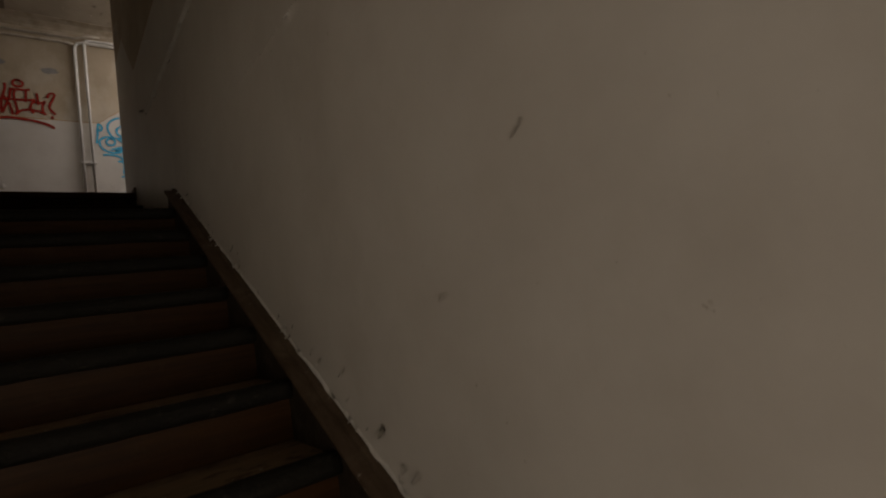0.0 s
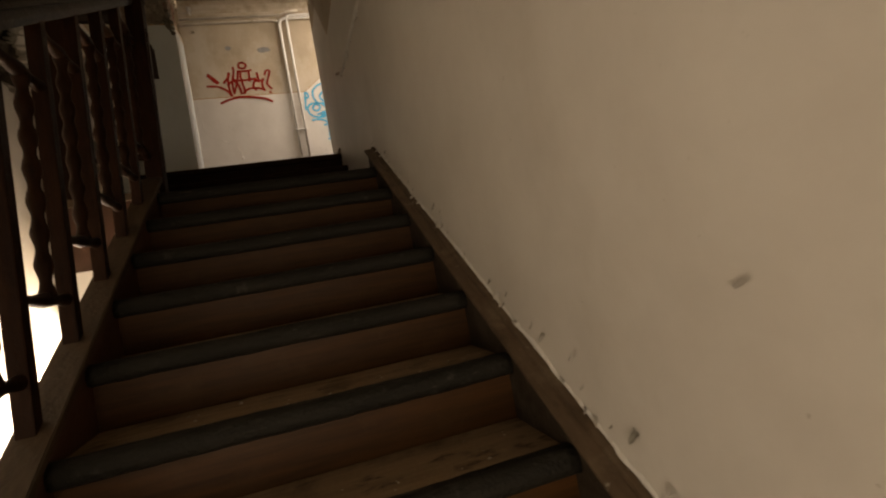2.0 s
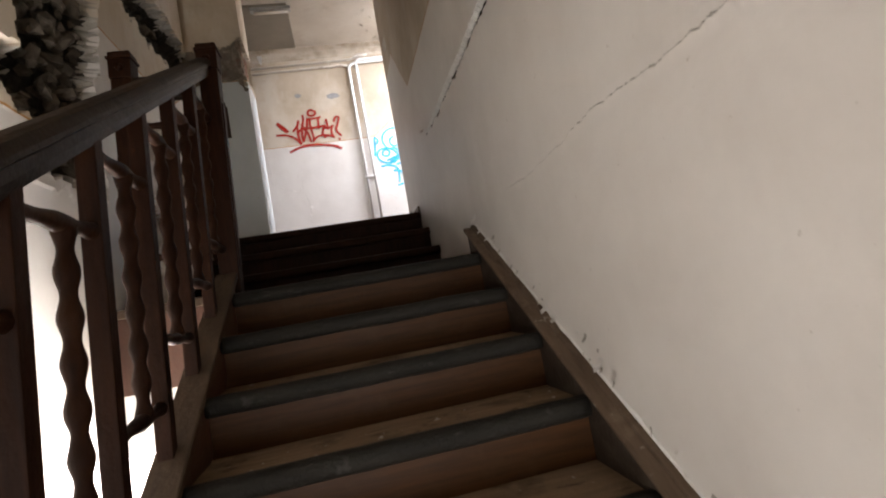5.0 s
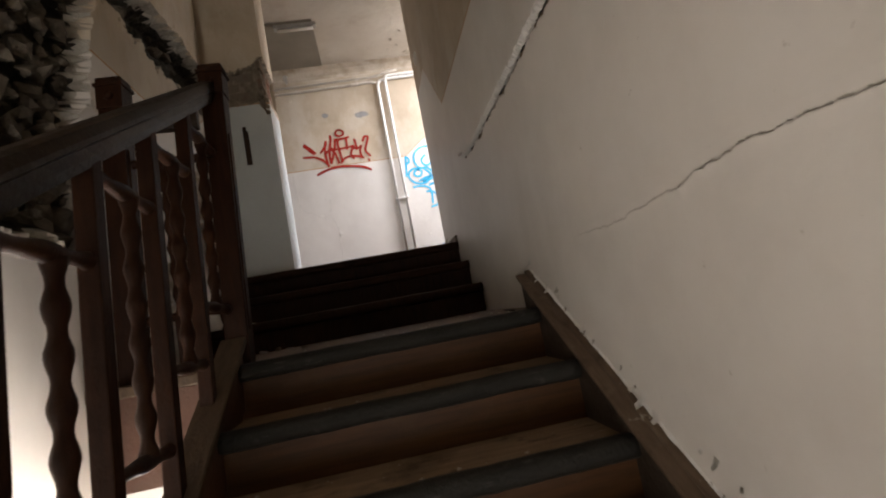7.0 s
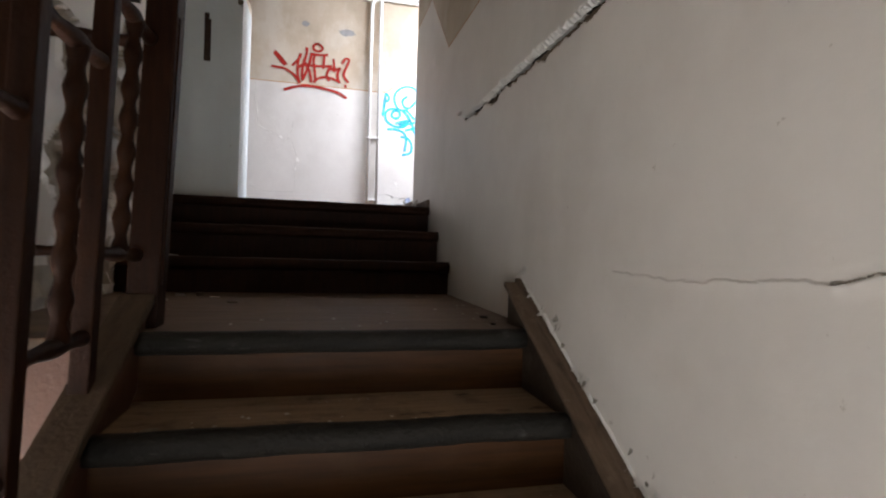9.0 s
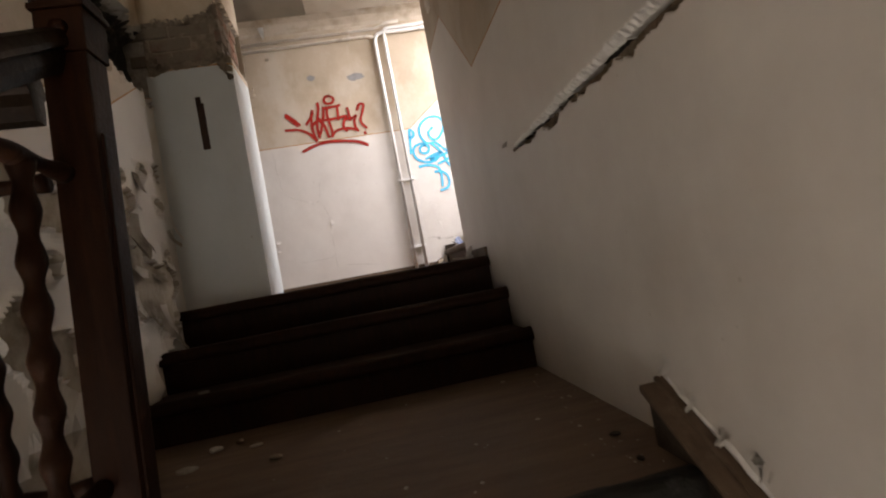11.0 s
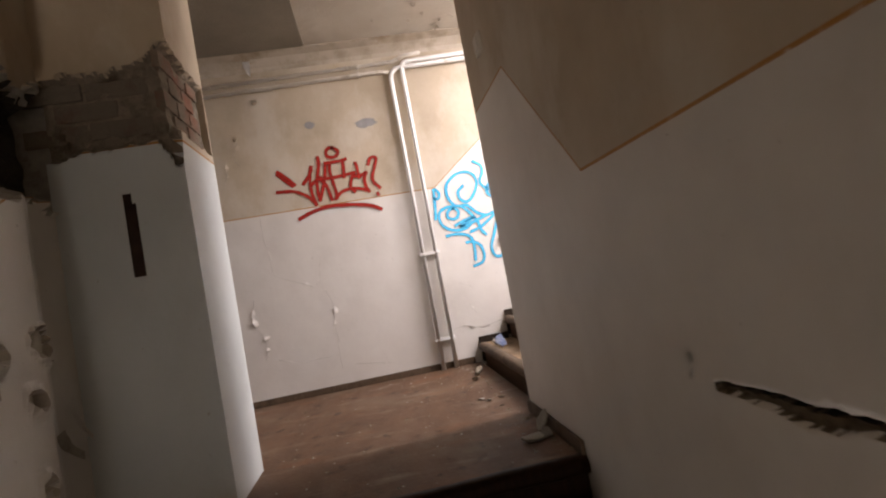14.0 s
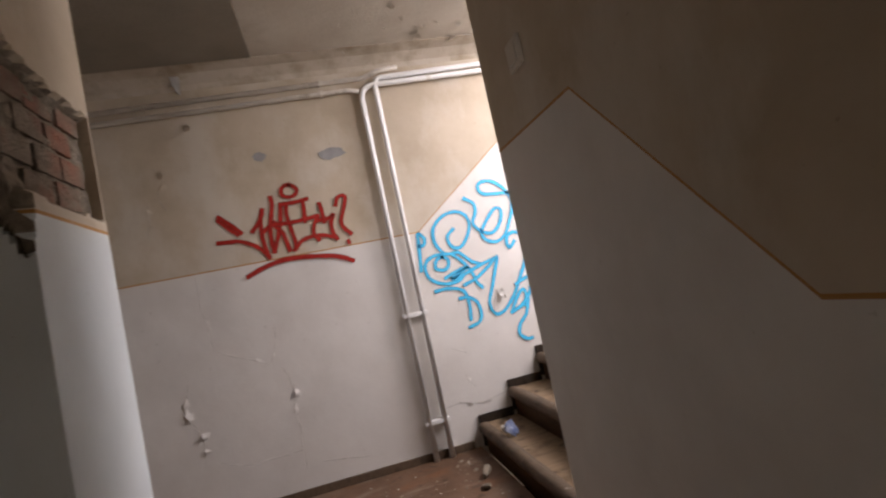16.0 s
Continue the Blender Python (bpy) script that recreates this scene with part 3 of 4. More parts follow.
flight("stair_lower", "worn brown wooden stair flight with dark edge strips", STAIR_LEFT - 0.025, -0.050, lower, NOSE_RUBBER, RISER_WOOD, TREAD_WOOD)
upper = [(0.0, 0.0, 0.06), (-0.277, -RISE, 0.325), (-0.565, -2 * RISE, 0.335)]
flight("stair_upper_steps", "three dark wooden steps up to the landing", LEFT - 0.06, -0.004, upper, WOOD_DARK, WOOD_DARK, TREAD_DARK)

# unseen board, added to keep the lamps below from leaking through the treads
bm = bmesh.new()
prism(bm, [(PLATFORM_EDGE + 0.1, nosing_z(PLATFORM_EDGE + 0.1) - 0.27), (PLATFORM_EDGE - STEPS * RUN - 0.2, nosing_z(PLATFORM_EDGE - STEPS * RUN - 0.2) - 0.27), (PLATFORM_EDGE - STEPS * RUN - 0.2, nosing_z(PLATFORM_EDGE - STEPS * RUN - 0.2) - 0.31), (PLATFORM_EDGE + 0.1, nosing_z(PLATFORM_EDGE + 0.1) - 0.31)], 0, -1.19, -0.004)
structure("stair_soffit", bm, WOOD_DARK, "unseen board under the flight that stops light from below", "soffit")
# same kind of unseen light stop behind the three upper steps
structure("stair_soffit_upper", prism(bmesh.new(), [(-0.50, -0.60), (0.055, -0.26), (0.055, -0.30), (-0.50, -0.64)], 0, LEFT - 0.06, -0.004), WOOD_DARK, "unseen board under the three steps that stops light from below", "soffit")
# flight to the next floor, at a right angle beside the landing wall
nf = thing("stair_next_flight", "dusty wooden steps up beside the landing wall", "stairs")
nf["kind"] = "structure"
for i in range(10):
    x, z = 0.065 + 0.225 * i, 0.138 + 0.16 * i
    bm = nosing_bar(bmesh.new(), CORNER_Y + 0.01, BACK_Y - 0.022, 0.0, 0.0)
    bm.transform(Matrix(((0, 1, 0, x), (1, 0, 0, 0), (0, 0, 1, z), (0, 0, 0, 1))))
    part("nosing", bm, SKIRT_WOOD, nf, "", smooth=True)
    part("tread", boxed(x + 0.05, x + 0.265, CORNER_Y + 0.01, BACK_Y - 0.022, z - 0.035, z - 0.003, bevel=0.003), TREAD_WOOD, nf)
    part("riser", boxed(x + 0.03, x + 0.05, CORNER_Y + 0.01, BACK_Y - 0.022, z - 0.18, z - 0.03), RISER_WOOD, nf)
    part("skirting", boxed(x + 0.012, x + 0.236, BACK_Y - 0.020, BACK_Y - 0.002, z - 0.14, z + 0.045, bevel=0.004), STRING_FACE, nf, "dark wall skirting")
part("floor_top", boxed(2.32, 3.0, CORNER_Y, BACK_Y, 1.65, 1.735), LANDING_FLOOR, nf)


# ---- wall string along the stair wall ----
def string_board(name, label, x0, x1, above, below, y_top, y_low, mat, mould, cap_mat):
    ob = thing(name, label, "skirting")
    ob["kind"] = "structure"
    bm = bmesh.new()
    pts = [(y_top, nosing_z(y_top) + above), (y_low, nosing_z(y_low) + above), (y_low, nosing_z(y_low) - below), (y_top, max(nosing_z(y_top) - below, PLATFORM_Z - 0.12))]
    prism(bm, pts, 0, x0, x1)
    bmesh.ops.bevel(bm, geom=bm.edges[:], offset=0.004, segments=2, affect="EDGES")
    part("board", bm, mat, ob)
    bm = bmesh.new()
    for (a0, a1, h0, h1) in mould:
        pts = [(y_top + 0.006, nosing_z(y_top) + above + h0), (y_low, nosing_z(y_low) + above + h0), (y_low, nosing_z(y_low) + above + h1), (y_top + 0.006, nosing_z(y_top) + above + h1)]
        prism(bm, pts, 0, a0, a1)
    bmesh.ops.bevel(bm, geom=bm.edges[:], offset=0.003, segments=2, affect="EDGES")
    part("moulding", bm, cap_mat, ob)
    return ob


y_end = PLATFORM_EDGE - STEPS * RUN
string_board("wall_string", "dark wooden stair string with a worn brown cap along the stair wall", -0.052, -0.002, 0.02, 0.24, -1.55, y_end, STRING_FACE, [(-0.066, -0.003, 0.001, 0.019), (-0.027, -0.003, 0.019, 0.031)], SKIRT_WOOD)
string_board("outer_string", "brown wooden stair string with a flat dusty cap", -1.20, -1.14, 0.02, 0.26, -1.64, y_end, FASCIA_WOOD, [(-1.21, -1.122, 0.0, 0.028)], CAP_WOOD)


# ---- balustrade ----
LEAN = 0.035  # the old balustrade leans in over the steps


def newel(name, x, y, z0, z1, label):
    nw = thing(name, label, "newel post", (x, y, z0))
    h, r = z1 - z0, 0.041
    bm = bmesh.new()
    box(bm, -r, r, -r, r, 0, h - 0.12, bevel=0.006)
    part("shaft", bm, WOOD_DARK, nw)
    bm = bmesh.new()
    box(bm, -r - 0.004, r + 0.004, -r - 0.004, r + 0.004, h - 0.12, h - 0.035, bevel=0.004)
    part("neck", bm, WOOD_DARK, nw)
    bm = bmesh.new()
    box(bm, -r - 0.01, r + 0.01, -r - 0.01, r + 0.01, h - 0.035, h - 0.022, bevel=0.003)
    box(bm, -r - 0.004, r + 0.004, -r - 0.004, r + 0.004, h - 0.022, h, bevel=0.008)
    part("cap", bm, WOOD_DARK, nw)
    for s in (-1, 1):
        bm = bmesh.new()
        box(bm, s * (r + 0.001) - 0.004, s * (r + 0.001) + 0.004, -r * 0.55, r * 0.55, 0.12, h - 0.28, bevel=0.004)
        part("panel", bm, WOOD_DARK, nw)
    bm = bmesh.new()
    g = bmesh.ops.create_cone(bm, cap_ends=True, segments=16, radius1=0.018, radius2=0.012, depth=0.014)
    bmesh.ops.rotate(bm, verts=g["verts"], cent=(0, 0, 0), matrix=Matrix.Rotation(radians(90), 3, "X"))
    bmesh.ops.translate(bm, verts=g["verts"], vec=(0, -r - 0.01, h - 0.075))
    part("boss", bm, WOOD_DARK, nw, "", smooth=True)
    for o in nw.children:
        o.data.transform(Matrix(((1, 0, LEAN, -0.012), (0, 1, 0, 0), (0, 0, 1, 0), (0, 0, 0, 1))))
    return nw


BAL_X = -1.178
newel("newel_post", -1.147, -1.59, PLATFORM_Z, 0.645, "dark-stained square newel post at the top of the flight")
newel("newel_post", -1.49, -1.64, PLATFORM_Z, 0.61, "dark-stained square newel post against the well wall")


def wavy(bm, a, b, radius, waves, swell):
    n = waves * 8
    a, b = Vector(a), Vector(b)
    pts = [a.lerp(b, i / n) for i in range(n + 1)]
    radii = [radius * (1 + swell * math.cos(i / 8 * math.tau)) * (1 + 0.04 * nz(i * 0.6, a.y * 3)) for i in range(n + 1)]
    return tube(bm, pts, radius, 10, radii)


balustrade = thing("balustrade", "dark wooden stair balustrade with square posts and wavy turned spindles", "balustrade")
posts = [-1.932 - 0.2975 * i for i in range(10)]
for i, y in enumerate(posts):
    z0, z1 = nosing_z(y) + 0.03, nosing_z(y) + 0.96
    part("post", boxed(BAL_X - 0.0205, BAL_X + 0.0205, y - 0.0205, y + 0.0205, z0, z1, bevel=0.004), WOOD_DARK, balustrade)
ends = [-1.635] + posts
for y1, y0 in zip(ends, ends[1:]):
    ym = y0 + 0.58 * (y1 - y0)
    zm = nosing_z(ym)
    for h, tag in ((0.82, "top_bar"), (0.228, "bottom_bar")):
        bm = bmesh.new()
        tilt = 0.012 * nz(ym * 7, h)
        wavy(bm, (BAL_X, y0, zm + h - tilt), (BAL_X, y1, zm + h + tilt), 0.0165, 2, 0.18)
        part(tag, bm, WOOD_DARK, balustrade, "", smooth=True)
    bm = bmesh.new()
    wavy(bm, (BAL_X, ym, zm + 0.235), (BAL_X, ym, zm + 0.812), 0.0185, 7, 0.22)
    part("spindle", bm, WOOD_DARK, balustrade, "wavy turned spindle", smooth=True)


def rail(name, a, b, w, h, parent, mat):
    """A moulded handrail between two points on its top."""
    prof = [(-0.5, -0.30), (-0.42, -0.06), (-0.2, 0.0), (0.2, 0.0), (0.42, -0.06), (0.5, -0.30), (0.5, -0.42), (0.36, -0.5), (0.36, -0.74), (0.26, -1.0), (-0.26, -1.0), (-0.36, -0.74), (-0.36, -0.5), (-0.5, -0.42)]
    a, b = Vector(a), Vector(b)
    d = (b - a).normalized()
    side = d.cross(Vector((0, 0, 1))).normalized()
    bm = bmesh.new()
    rings = [[bm.verts.new(a.lerp(b, k / 12) + side * (u * w) + Vector((0, 0, v * h)) + side * 0.0015 * nz(k, 2.0)) for u, v in prof] for k in range(13)]
    for r, q in zip(rings, rings[1:]):
        for k in range(len(prof)):
            j = (k + 1) % len(prof)
            bm.faces.new((r[k], q[k], q[j], r[j]))
    bm.faces.new(rings[0])
    bm.faces.new(rings[-1][::-1])
    return part(name, bm, mat, parent, "moulded handrail")


rail("handrail", (BAL_X, -1.63, nosing_z(-1.63) + 1.03), (BAL_X, posts[-1] - 0.05, nosing_z(posts[-1] - 0.05) + 1.03), 0.072, 0.092, balustrade, WOOD_RAIL)
k = RISE / RUN
for o in balustrade.children:
    o.data.transform(Matrix(((1, -LEAN * k, LEAN, -LEAN * nosing_z(0.0)), (0, 1, 0, 0), (0, 0, 1, 0), (0, 0, 0, 1))))

guard = thing("guard_rail", "short dark wooden guard rail between the newel posts", "railing")
rail("handrail", (-1.19, -1.61, 0.50), (-1.447, -1.64, 0.50), 0.07, 0.10, guard, WOOD_RAIL)
for h, tag in ((0.28, "top_bar"), (-0.30, "bottom_bar")):
    part(tag, wavy(bmesh.new(), (-1.19, -1.62, h), (-1.445, -1.64, h), 0.0165, 2, 0.18), WOOD_DARK, guard, "", smooth=True)
part("spindle", wavy(bmesh.new(), (-1.33, -1.63, -0.30), (-1.33, -1.63, 0.28), 0.0185, 7, 0.22), WOOD_DARK, guard, "", smooth=True)
part("post", boxed(-1.35, -1.31, -1.65, -1.61, PLATFORM_Z, -0.30, bevel=0.003), WOOD_DARK, guard)

# edge of the half landing over the well
edge = thing("platform_edge", "red-brown fascia board with a pale trim over the well", "fascia")
edge["kind"] = "structure"
part("fascia", boxed(LEFT + 0.004, -1.22, -1.76, -1.735, PLATFORM_Z - 0.33, PLATFORM_Z - 0.03, bevel=0.003), FASCIA_WOOD, edge)
part("trim", boxed(LEFT + 0.004, -1.22, -1.785, -1.70, PLATFORM_Z - 0.03, PLATFORM_Z + 0.006, bevel=0.006), CAP_WOOD, edge, "pale dusty wooden trim")


# ---- pipes on the landing wall ----
def bend(a, b, c, r=0.07, n=8):
    """Points from a towards c with a rounded corner at b."""
    a, b, c = Vector(a), Vector(b), Vector(c)
    p, q = b + (a - b).normalized() * r, b + (c - b).normalized() * r
    return [a] + [((1 - t) ** 2) * p + 2 * t * (1 - t) * b + t * t * q for t in (i / n for i in range(n + 1))] + [c]


pipes = thing("heating_pipes", "white-painted heating pipes with clamps on the landing wall", "pipes")
PY = BACK_Y - 0.035
part("pipe", tube(bmesh.new(), bend((-0.225, PY, 0.0), (-0.225, PY, 2.29), (3.0, PY, 2.335), 0.09), 0.0165, 12), PIPE_PAINT, pipes, "", smooth=True)
part("pipe", tube(bmesh.new(), bend((-0.13, PY, 0.0), (-0.13, PY, 2.33), (3.0, PY, 2.40), 0.05)[:-1] + [Vector((3.0, PY - 0.0, 2.40))], 0.0165, 12), PIPE_PAINT, pipes, "", smooth=True)
part("pipe", tube(bmesh.new(), [(-2.6, PY + 0.012, 2.30), (-0.20, PY + 0.012, 2.345), (-0.10, PY - 0.028, 2.365), (0.02, PY - 0.03, 2.372)], 0.0135, 12), PIPE_GRIMY, pipes, "", smooth=True)
part("pipe", tube(bmesh.new(), [(-2.6, PY + 0.012, 2.235), (-0.30, PY + 0.012, 2.278), (-0.235, PY + 0.004, 2.262)], 0.0135, 12), PIPE_GRIMY, pipes, "", smooth=True)
for z in (0.86, 0.22):
    bm = bmesh.new()
    box(bm, -0.25, -0.10, PY - 0.012, PY + 0.03, z - 0.012, z + 0.012, bevel=0.003)
    part("clamp", bm, PIPE_PAINT, pipes)
for z in (2.275, 2.340):
    part("clamp", boxed(-0.47, -0.452, PY - 0.006, PY + 0.03, z - 0.016, z + 0.016, bevel=0.003), PIPE_GRIMY, pipes)

# ---- cove, dark slab under the ceiling and lamp ----
bm = bmesh.new()
prof = [(BACK_Y - 0.001, 2.40), (BACK_Y - 0.01, 2.43), (BACK_Y - 0.06, 2.475), (BACK_Y - 0.13, 2.495), (BACK_Y - 0.13, 2.503), (BACK_Y - 0.001, 2.503)]
prism(bm, prof, 0, -2.6, 0.9)
structure("cove", bm, COVE_GRIME, "grimy plaster cove between landing wall and ceiling", "trim", smooth=False)
# flat slab, darker than the ceiling, left of the lamp's right end
structure("ceiling_panel", boxed(-2.58, -0.815, 1.08, 1.96, 2.478, 2.5, bevel=0.004), SLAB_TONE, "thin dark slab under the landing ceiling", "panel")
lampx = thing("ceiling_lamp", "slim tube lamp with a shiny housing under the ceiling", "lamp", (-0.98, 1.12, 2.478))
part("housing", boxed(-0.2, 0.2, -0.035, 0.035, -0.035, 0.0, bevel=0.006), METAL_DULL, lampx)
part("tube", tube(bmesh.new(), [(-0.17, -0.0, -0.05), (0.17, 0.0, -0.05)], 0.014, 10), WHITE_PLASTIC, lampx, "unlit tube", smooth=True)

# ---- switch, slot ----
sw = thing("light_switch", "yellowed square light switch on the stair wall", "switch", (0.0, 0.36, 1.60))
part("plate", boxed(-0.012, 0.001, -0.042, 0.042, -0.042, 0.042, bevel=0.004), WHITE_PLASTIC, sw)
part("rocker", boxed(-0.018, -0.010, -0.028, 0.028, -0.028, 0.028, bevel=0.003), WHITE_PLASTIC, sw)
# thin dark block on the plaster; the slot's inner shade is its colour
slot = thing("wall_slot", "narrow slot in the pier plaster, its shaded inside painted dark", "slot", (-1.405, PIER_Y, 1.02))
bm = bmesh.new()
box(bm, -0.020, 0.020, -0.004, 0.004, -0.15, 0.115, bevel=0.002)
box(bm, -0.020, 0.008, -0.004, 0.0035, 0.10, 0.152, bevel=0.002)
part("opening", bm, BLACK_GAP, slot)


# ---- graffiti on the landing wall ----
def spray_material(name, a, b):
    m, nt, bsdf = nodes_of(name)
    uv = nt.nodes.new("ShaderNodeUVMap")
    xyz = nt.nodes.new("ShaderNodeSeparateXYZ")
    nt.links.new(uv.outputs[0], xyz.inputs[0])
    off = maths(nt, "ABSOLUTE", maths(nt, "MULTIPLY_ADD", xyz.outputs[1], 2.0, -1.0))
    grain = fac_noise(nt, 160, 2, 0.2, 0.8)
    off = maths(nt, "MULTIPLY_ADD", grain, 0.18, off)
    mr = node(nt, "MapRange", From_Min=0.62, From_Max=1.08, To_Min=1.0, To_Max=0.0)
    nt.links.new(off, mr.inputs["Value"])
    nt.links.new(mr.outputs[0], bsdf.inputs["Alpha"])
    finish(nt, bsdf, mixed(nt, fac_noise(nt, 30, 3, 0.3, 0.7), a, b), 0.55, 60, 0.1)
    return m


RED_PAINT = spray_material("red_spray_paint", (0.30, 0.012, 0.006), (0.40, 0.02, 0.012))
PLASTER_CRACK = spray_material("crack_line", (0.32, 0.28, 0.23), (0.50, 0.46, 0.41))
BLUE_PAINT = spray_material("blue_spray_paint", (0.015, 0.40, 0.66), (0.02, 0.50, 0.78))
RED_TAG, BLUE_TAG = [], []
RED_TAG.append([(-1.169,1.621),(-1.125,1.573),(-1.079,1.522)])
RED_TAG.append([(-1.163,1.639),(-1.113,1.591),(-1.059,1.531)])
RED_TAG.append([(-1.188,1.493),(-1.131,1.489),(-1.071,1.481),(-1.0,1.444),(-0.96,1.406),(-0.931,1.361)])
RED_TAG.append([(-0.924,1.64),(-0.941,1.583),(-0.949,1.501),(-0.943,1.416),(-0.93,1.364)])
RED_TAG.append([(-0.995,1.526),(-0.952,1.575),(-0.929,1.614)])
RED_TAG.append([(-0.945,1.507),(-0.909,1.533),(-0.87,1.556)])
RED_TAG.append([(-0.865,1.704),(-0.863,1.663),(-0.877,1.605),(-0.898,1.524),(-0.903,1.442),(-0.897,1.391)])
RED_TAG.append([(-0.897,1.391),(-0.864,1.468),(-0.834,1.563),(-0.817,1.655)])
RED_TAG.append([(-0.817,1.655),(-0.789,1.65),(-0.794,1.59),(-0.784,1.503),(-0.774,1.434),(-0.777,1.384)])
RED_TAG.append([(-0.87,1.536),(-0.839,1.497),(-0.824,1.443),(-0.813,1.381)])
RED_TAG.append([(-0.875,1.544),(-0.793,1.539),(-0.711,1.544),(-0.622,1.552)])
RED_TAG.append([(-0.817,1.652),(-0.772,1.654),(-0.707,1.656),(-0.666,1.663)])
RED_TAG.append([(-0.69,1.657),(-0.693,1.589),(-0.698,1.532)])
RED_TAG.append([(-0.784,1.379),(-0.734,1.423),(-0.666,1.437),(-0.602,1.429),(-0.54,1.407)])
RED_TAG.append([(-0.623,1.545),(-0.652,1.496),(-0.661,1.447),(-0.639,1.412)])
RED_TAG.append([(-0.617,1.524),(-0.567,1.525),(-0.531,1.543),(-0.553,1.495),(-0.551,1.436),(-0.535,1.399)])
RED_TAG.append([(-0.599,1.62),(-0.593,1.581),(-0.59,1.512)])
RED_TAG.append([(-0.506,1.6),(-0.488,1.639),(-0.46,1.648),(-0.443,1.631),(-0.466,1.566),(-0.492,1.501),(-0.487,1.459),(-0.452,1.414)])
RED_TAG.append([(-0.474,1.37),(-0.472,1.363)])
RED_TAG.append([(-1.061,1.275),(-0.978,1.307),(-0.863,1.331),(-0.736,1.326),(-0.609,1.307),(-0.531,1.285),(-0.473,1.253)])
RED_TAG.append([(-0.749,1.763),(-0.72,1.744),(-0.711,1.719),(-0.732,1.695),(-0.762,1.69),(-0.792,1.702),(-0.8,1.73),(-0.782,1.758),(-0.749,1.763)])
BLUE_TAG.append([(-0.081,1.109),(-0.07,1.194),(-0.062,1.281),(-0.055,1.333),(-0.033,1.318),(-0.021,1.291),(-0.035,1.258),(-0.06,1.259)])
BLUE_TAG.append([(0.168,1.323),(0.127,1.288),(0.125,1.245),(0.154,1.207),(0.202,1.209),(0.257,1.274),(0.28,1.342),(0.26,1.401),(0.203,1.429),(0.126,1.418),(0.057,1.365),(0.035,1.298),(0.049,1.231),(0.093,1.18),(0.165,1.176),(0.197,1.152),(0.242,1.104),(0.292,1.079)])
BLUE_TAG.append([(0.093,1.18),(0.021,1.183),(-0.031,1.162),(-0.054,1.121),(-0.042,1.058),(0.003,1.017),(0.071,0.996),(0.134,1.001),(0.168,1.022)])
BLUE_TAG.append([(0.064,1.168),(0.096,1.147),(0.097,1.115),(0.077,1.091),(0.047,1.086),(0.014,1.103),(0.014,1.135),(0.034,1.16),(0.064,1.168)])
BLUE_TAG.append([(0.128,1.173),(0.173,1.128),(0.21,1.078),(0.235,1.026),(0.249,0.97),(0.277,0.932)])
BLUE_TAG.append([(0.061,1.034),(0.12,1.057),(0.217,1.077),(0.094,1.02),(0.189,1.036),(0.29,1.069),(0.41,1.099)])
BLUE_TAG.append([(0.167,0.969),(0.255,0.997),(0.342,1.051),(0.41,1.099),(0.379,1.015),(0.337,0.915),(0.303,0.833),(0.312,0.771),(0.344,0.749),(0.398,0.769),(0.475,0.85),(0.536,0.947),(0.575,1.012),(0.606,1.079)])
BLUE_TAG.append([(-0.019,0.966),(0.047,0.97),(0.123,0.953),(0.163,0.917),(0.172,0.844),(0.163,0.754)])
BLUE_TAG.append([(0.121,0.894),(0.175,0.889),(0.222,0.851),(0.236,0.784),(0.213,0.729),(0.145,0.709)])
BLUE_TAG.append([(0.282,1.499),(0.333,1.461),(0.336,1.405),(0.305,1.338),(0.339,1.284),(0.4,1.255),(0.451,1.275),(0.496,1.34),(0.501,1.394),(0.461,1.402),(0.397,1.34),(0.346,1.268),(0.369,1.217),(0.432,1.194),(0.498,1.229),(0.548,1.312),(0.58,1.381),(0.589,1.454),(0.548,1.528),(0.482,1.58),(0.415,1.587),(0.385,1.555),(0.409,1.511),(0.483,1.498),(0.598,1.49)])
BLUE_TAG.append([(0.593,1.222),(0.549,1.234),(0.51,1.216),(0.496,1.174),(0.512,1.142),(0.547,1.175)])
BLUE_TAG.append([(0.433,0.74),(0.477,0.814),(0.528,0.864),(0.548,0.835),(0.524,0.767)])
BLUE_TAG.append([(0.433,0.74),(0.506,0.771),(0.57,0.83),(0.606,0.914)])
BLUE_TAG.append([(0.555,0.797),(0.523,0.713),(0.467,0.654),(0.453,0.596),(0.494,0.558),(0.525,0.558)])
BLUE_TAG.append([(0.499,0.907),(0.564,0.933),(0.612,0.938)])


def smooth_line(pts, n=6):
    """A rounded line through the given points."""
    v = [Vector((*p, 0)) for p in pts]
    v = [2 * v[0] - v[1]] + v + [2 * v[-1] - v[-2]]
    out = []
    for i in range(1, len(v) - 2):
        for k in range(n):
            t = k / n
            out.append(0.5 * (2 * v[i] + (v[i + 1] - v[i - 1]) * t + (2 * v[i - 1] - 5 * v[i] + 4 * v[i + 1] - v[i + 2]) * t * t + (3 * v[i] - v[i - 1] - 3 * v[i + 1] + v[i + 2]) * t ** 3))
    return out + [v[-2]]


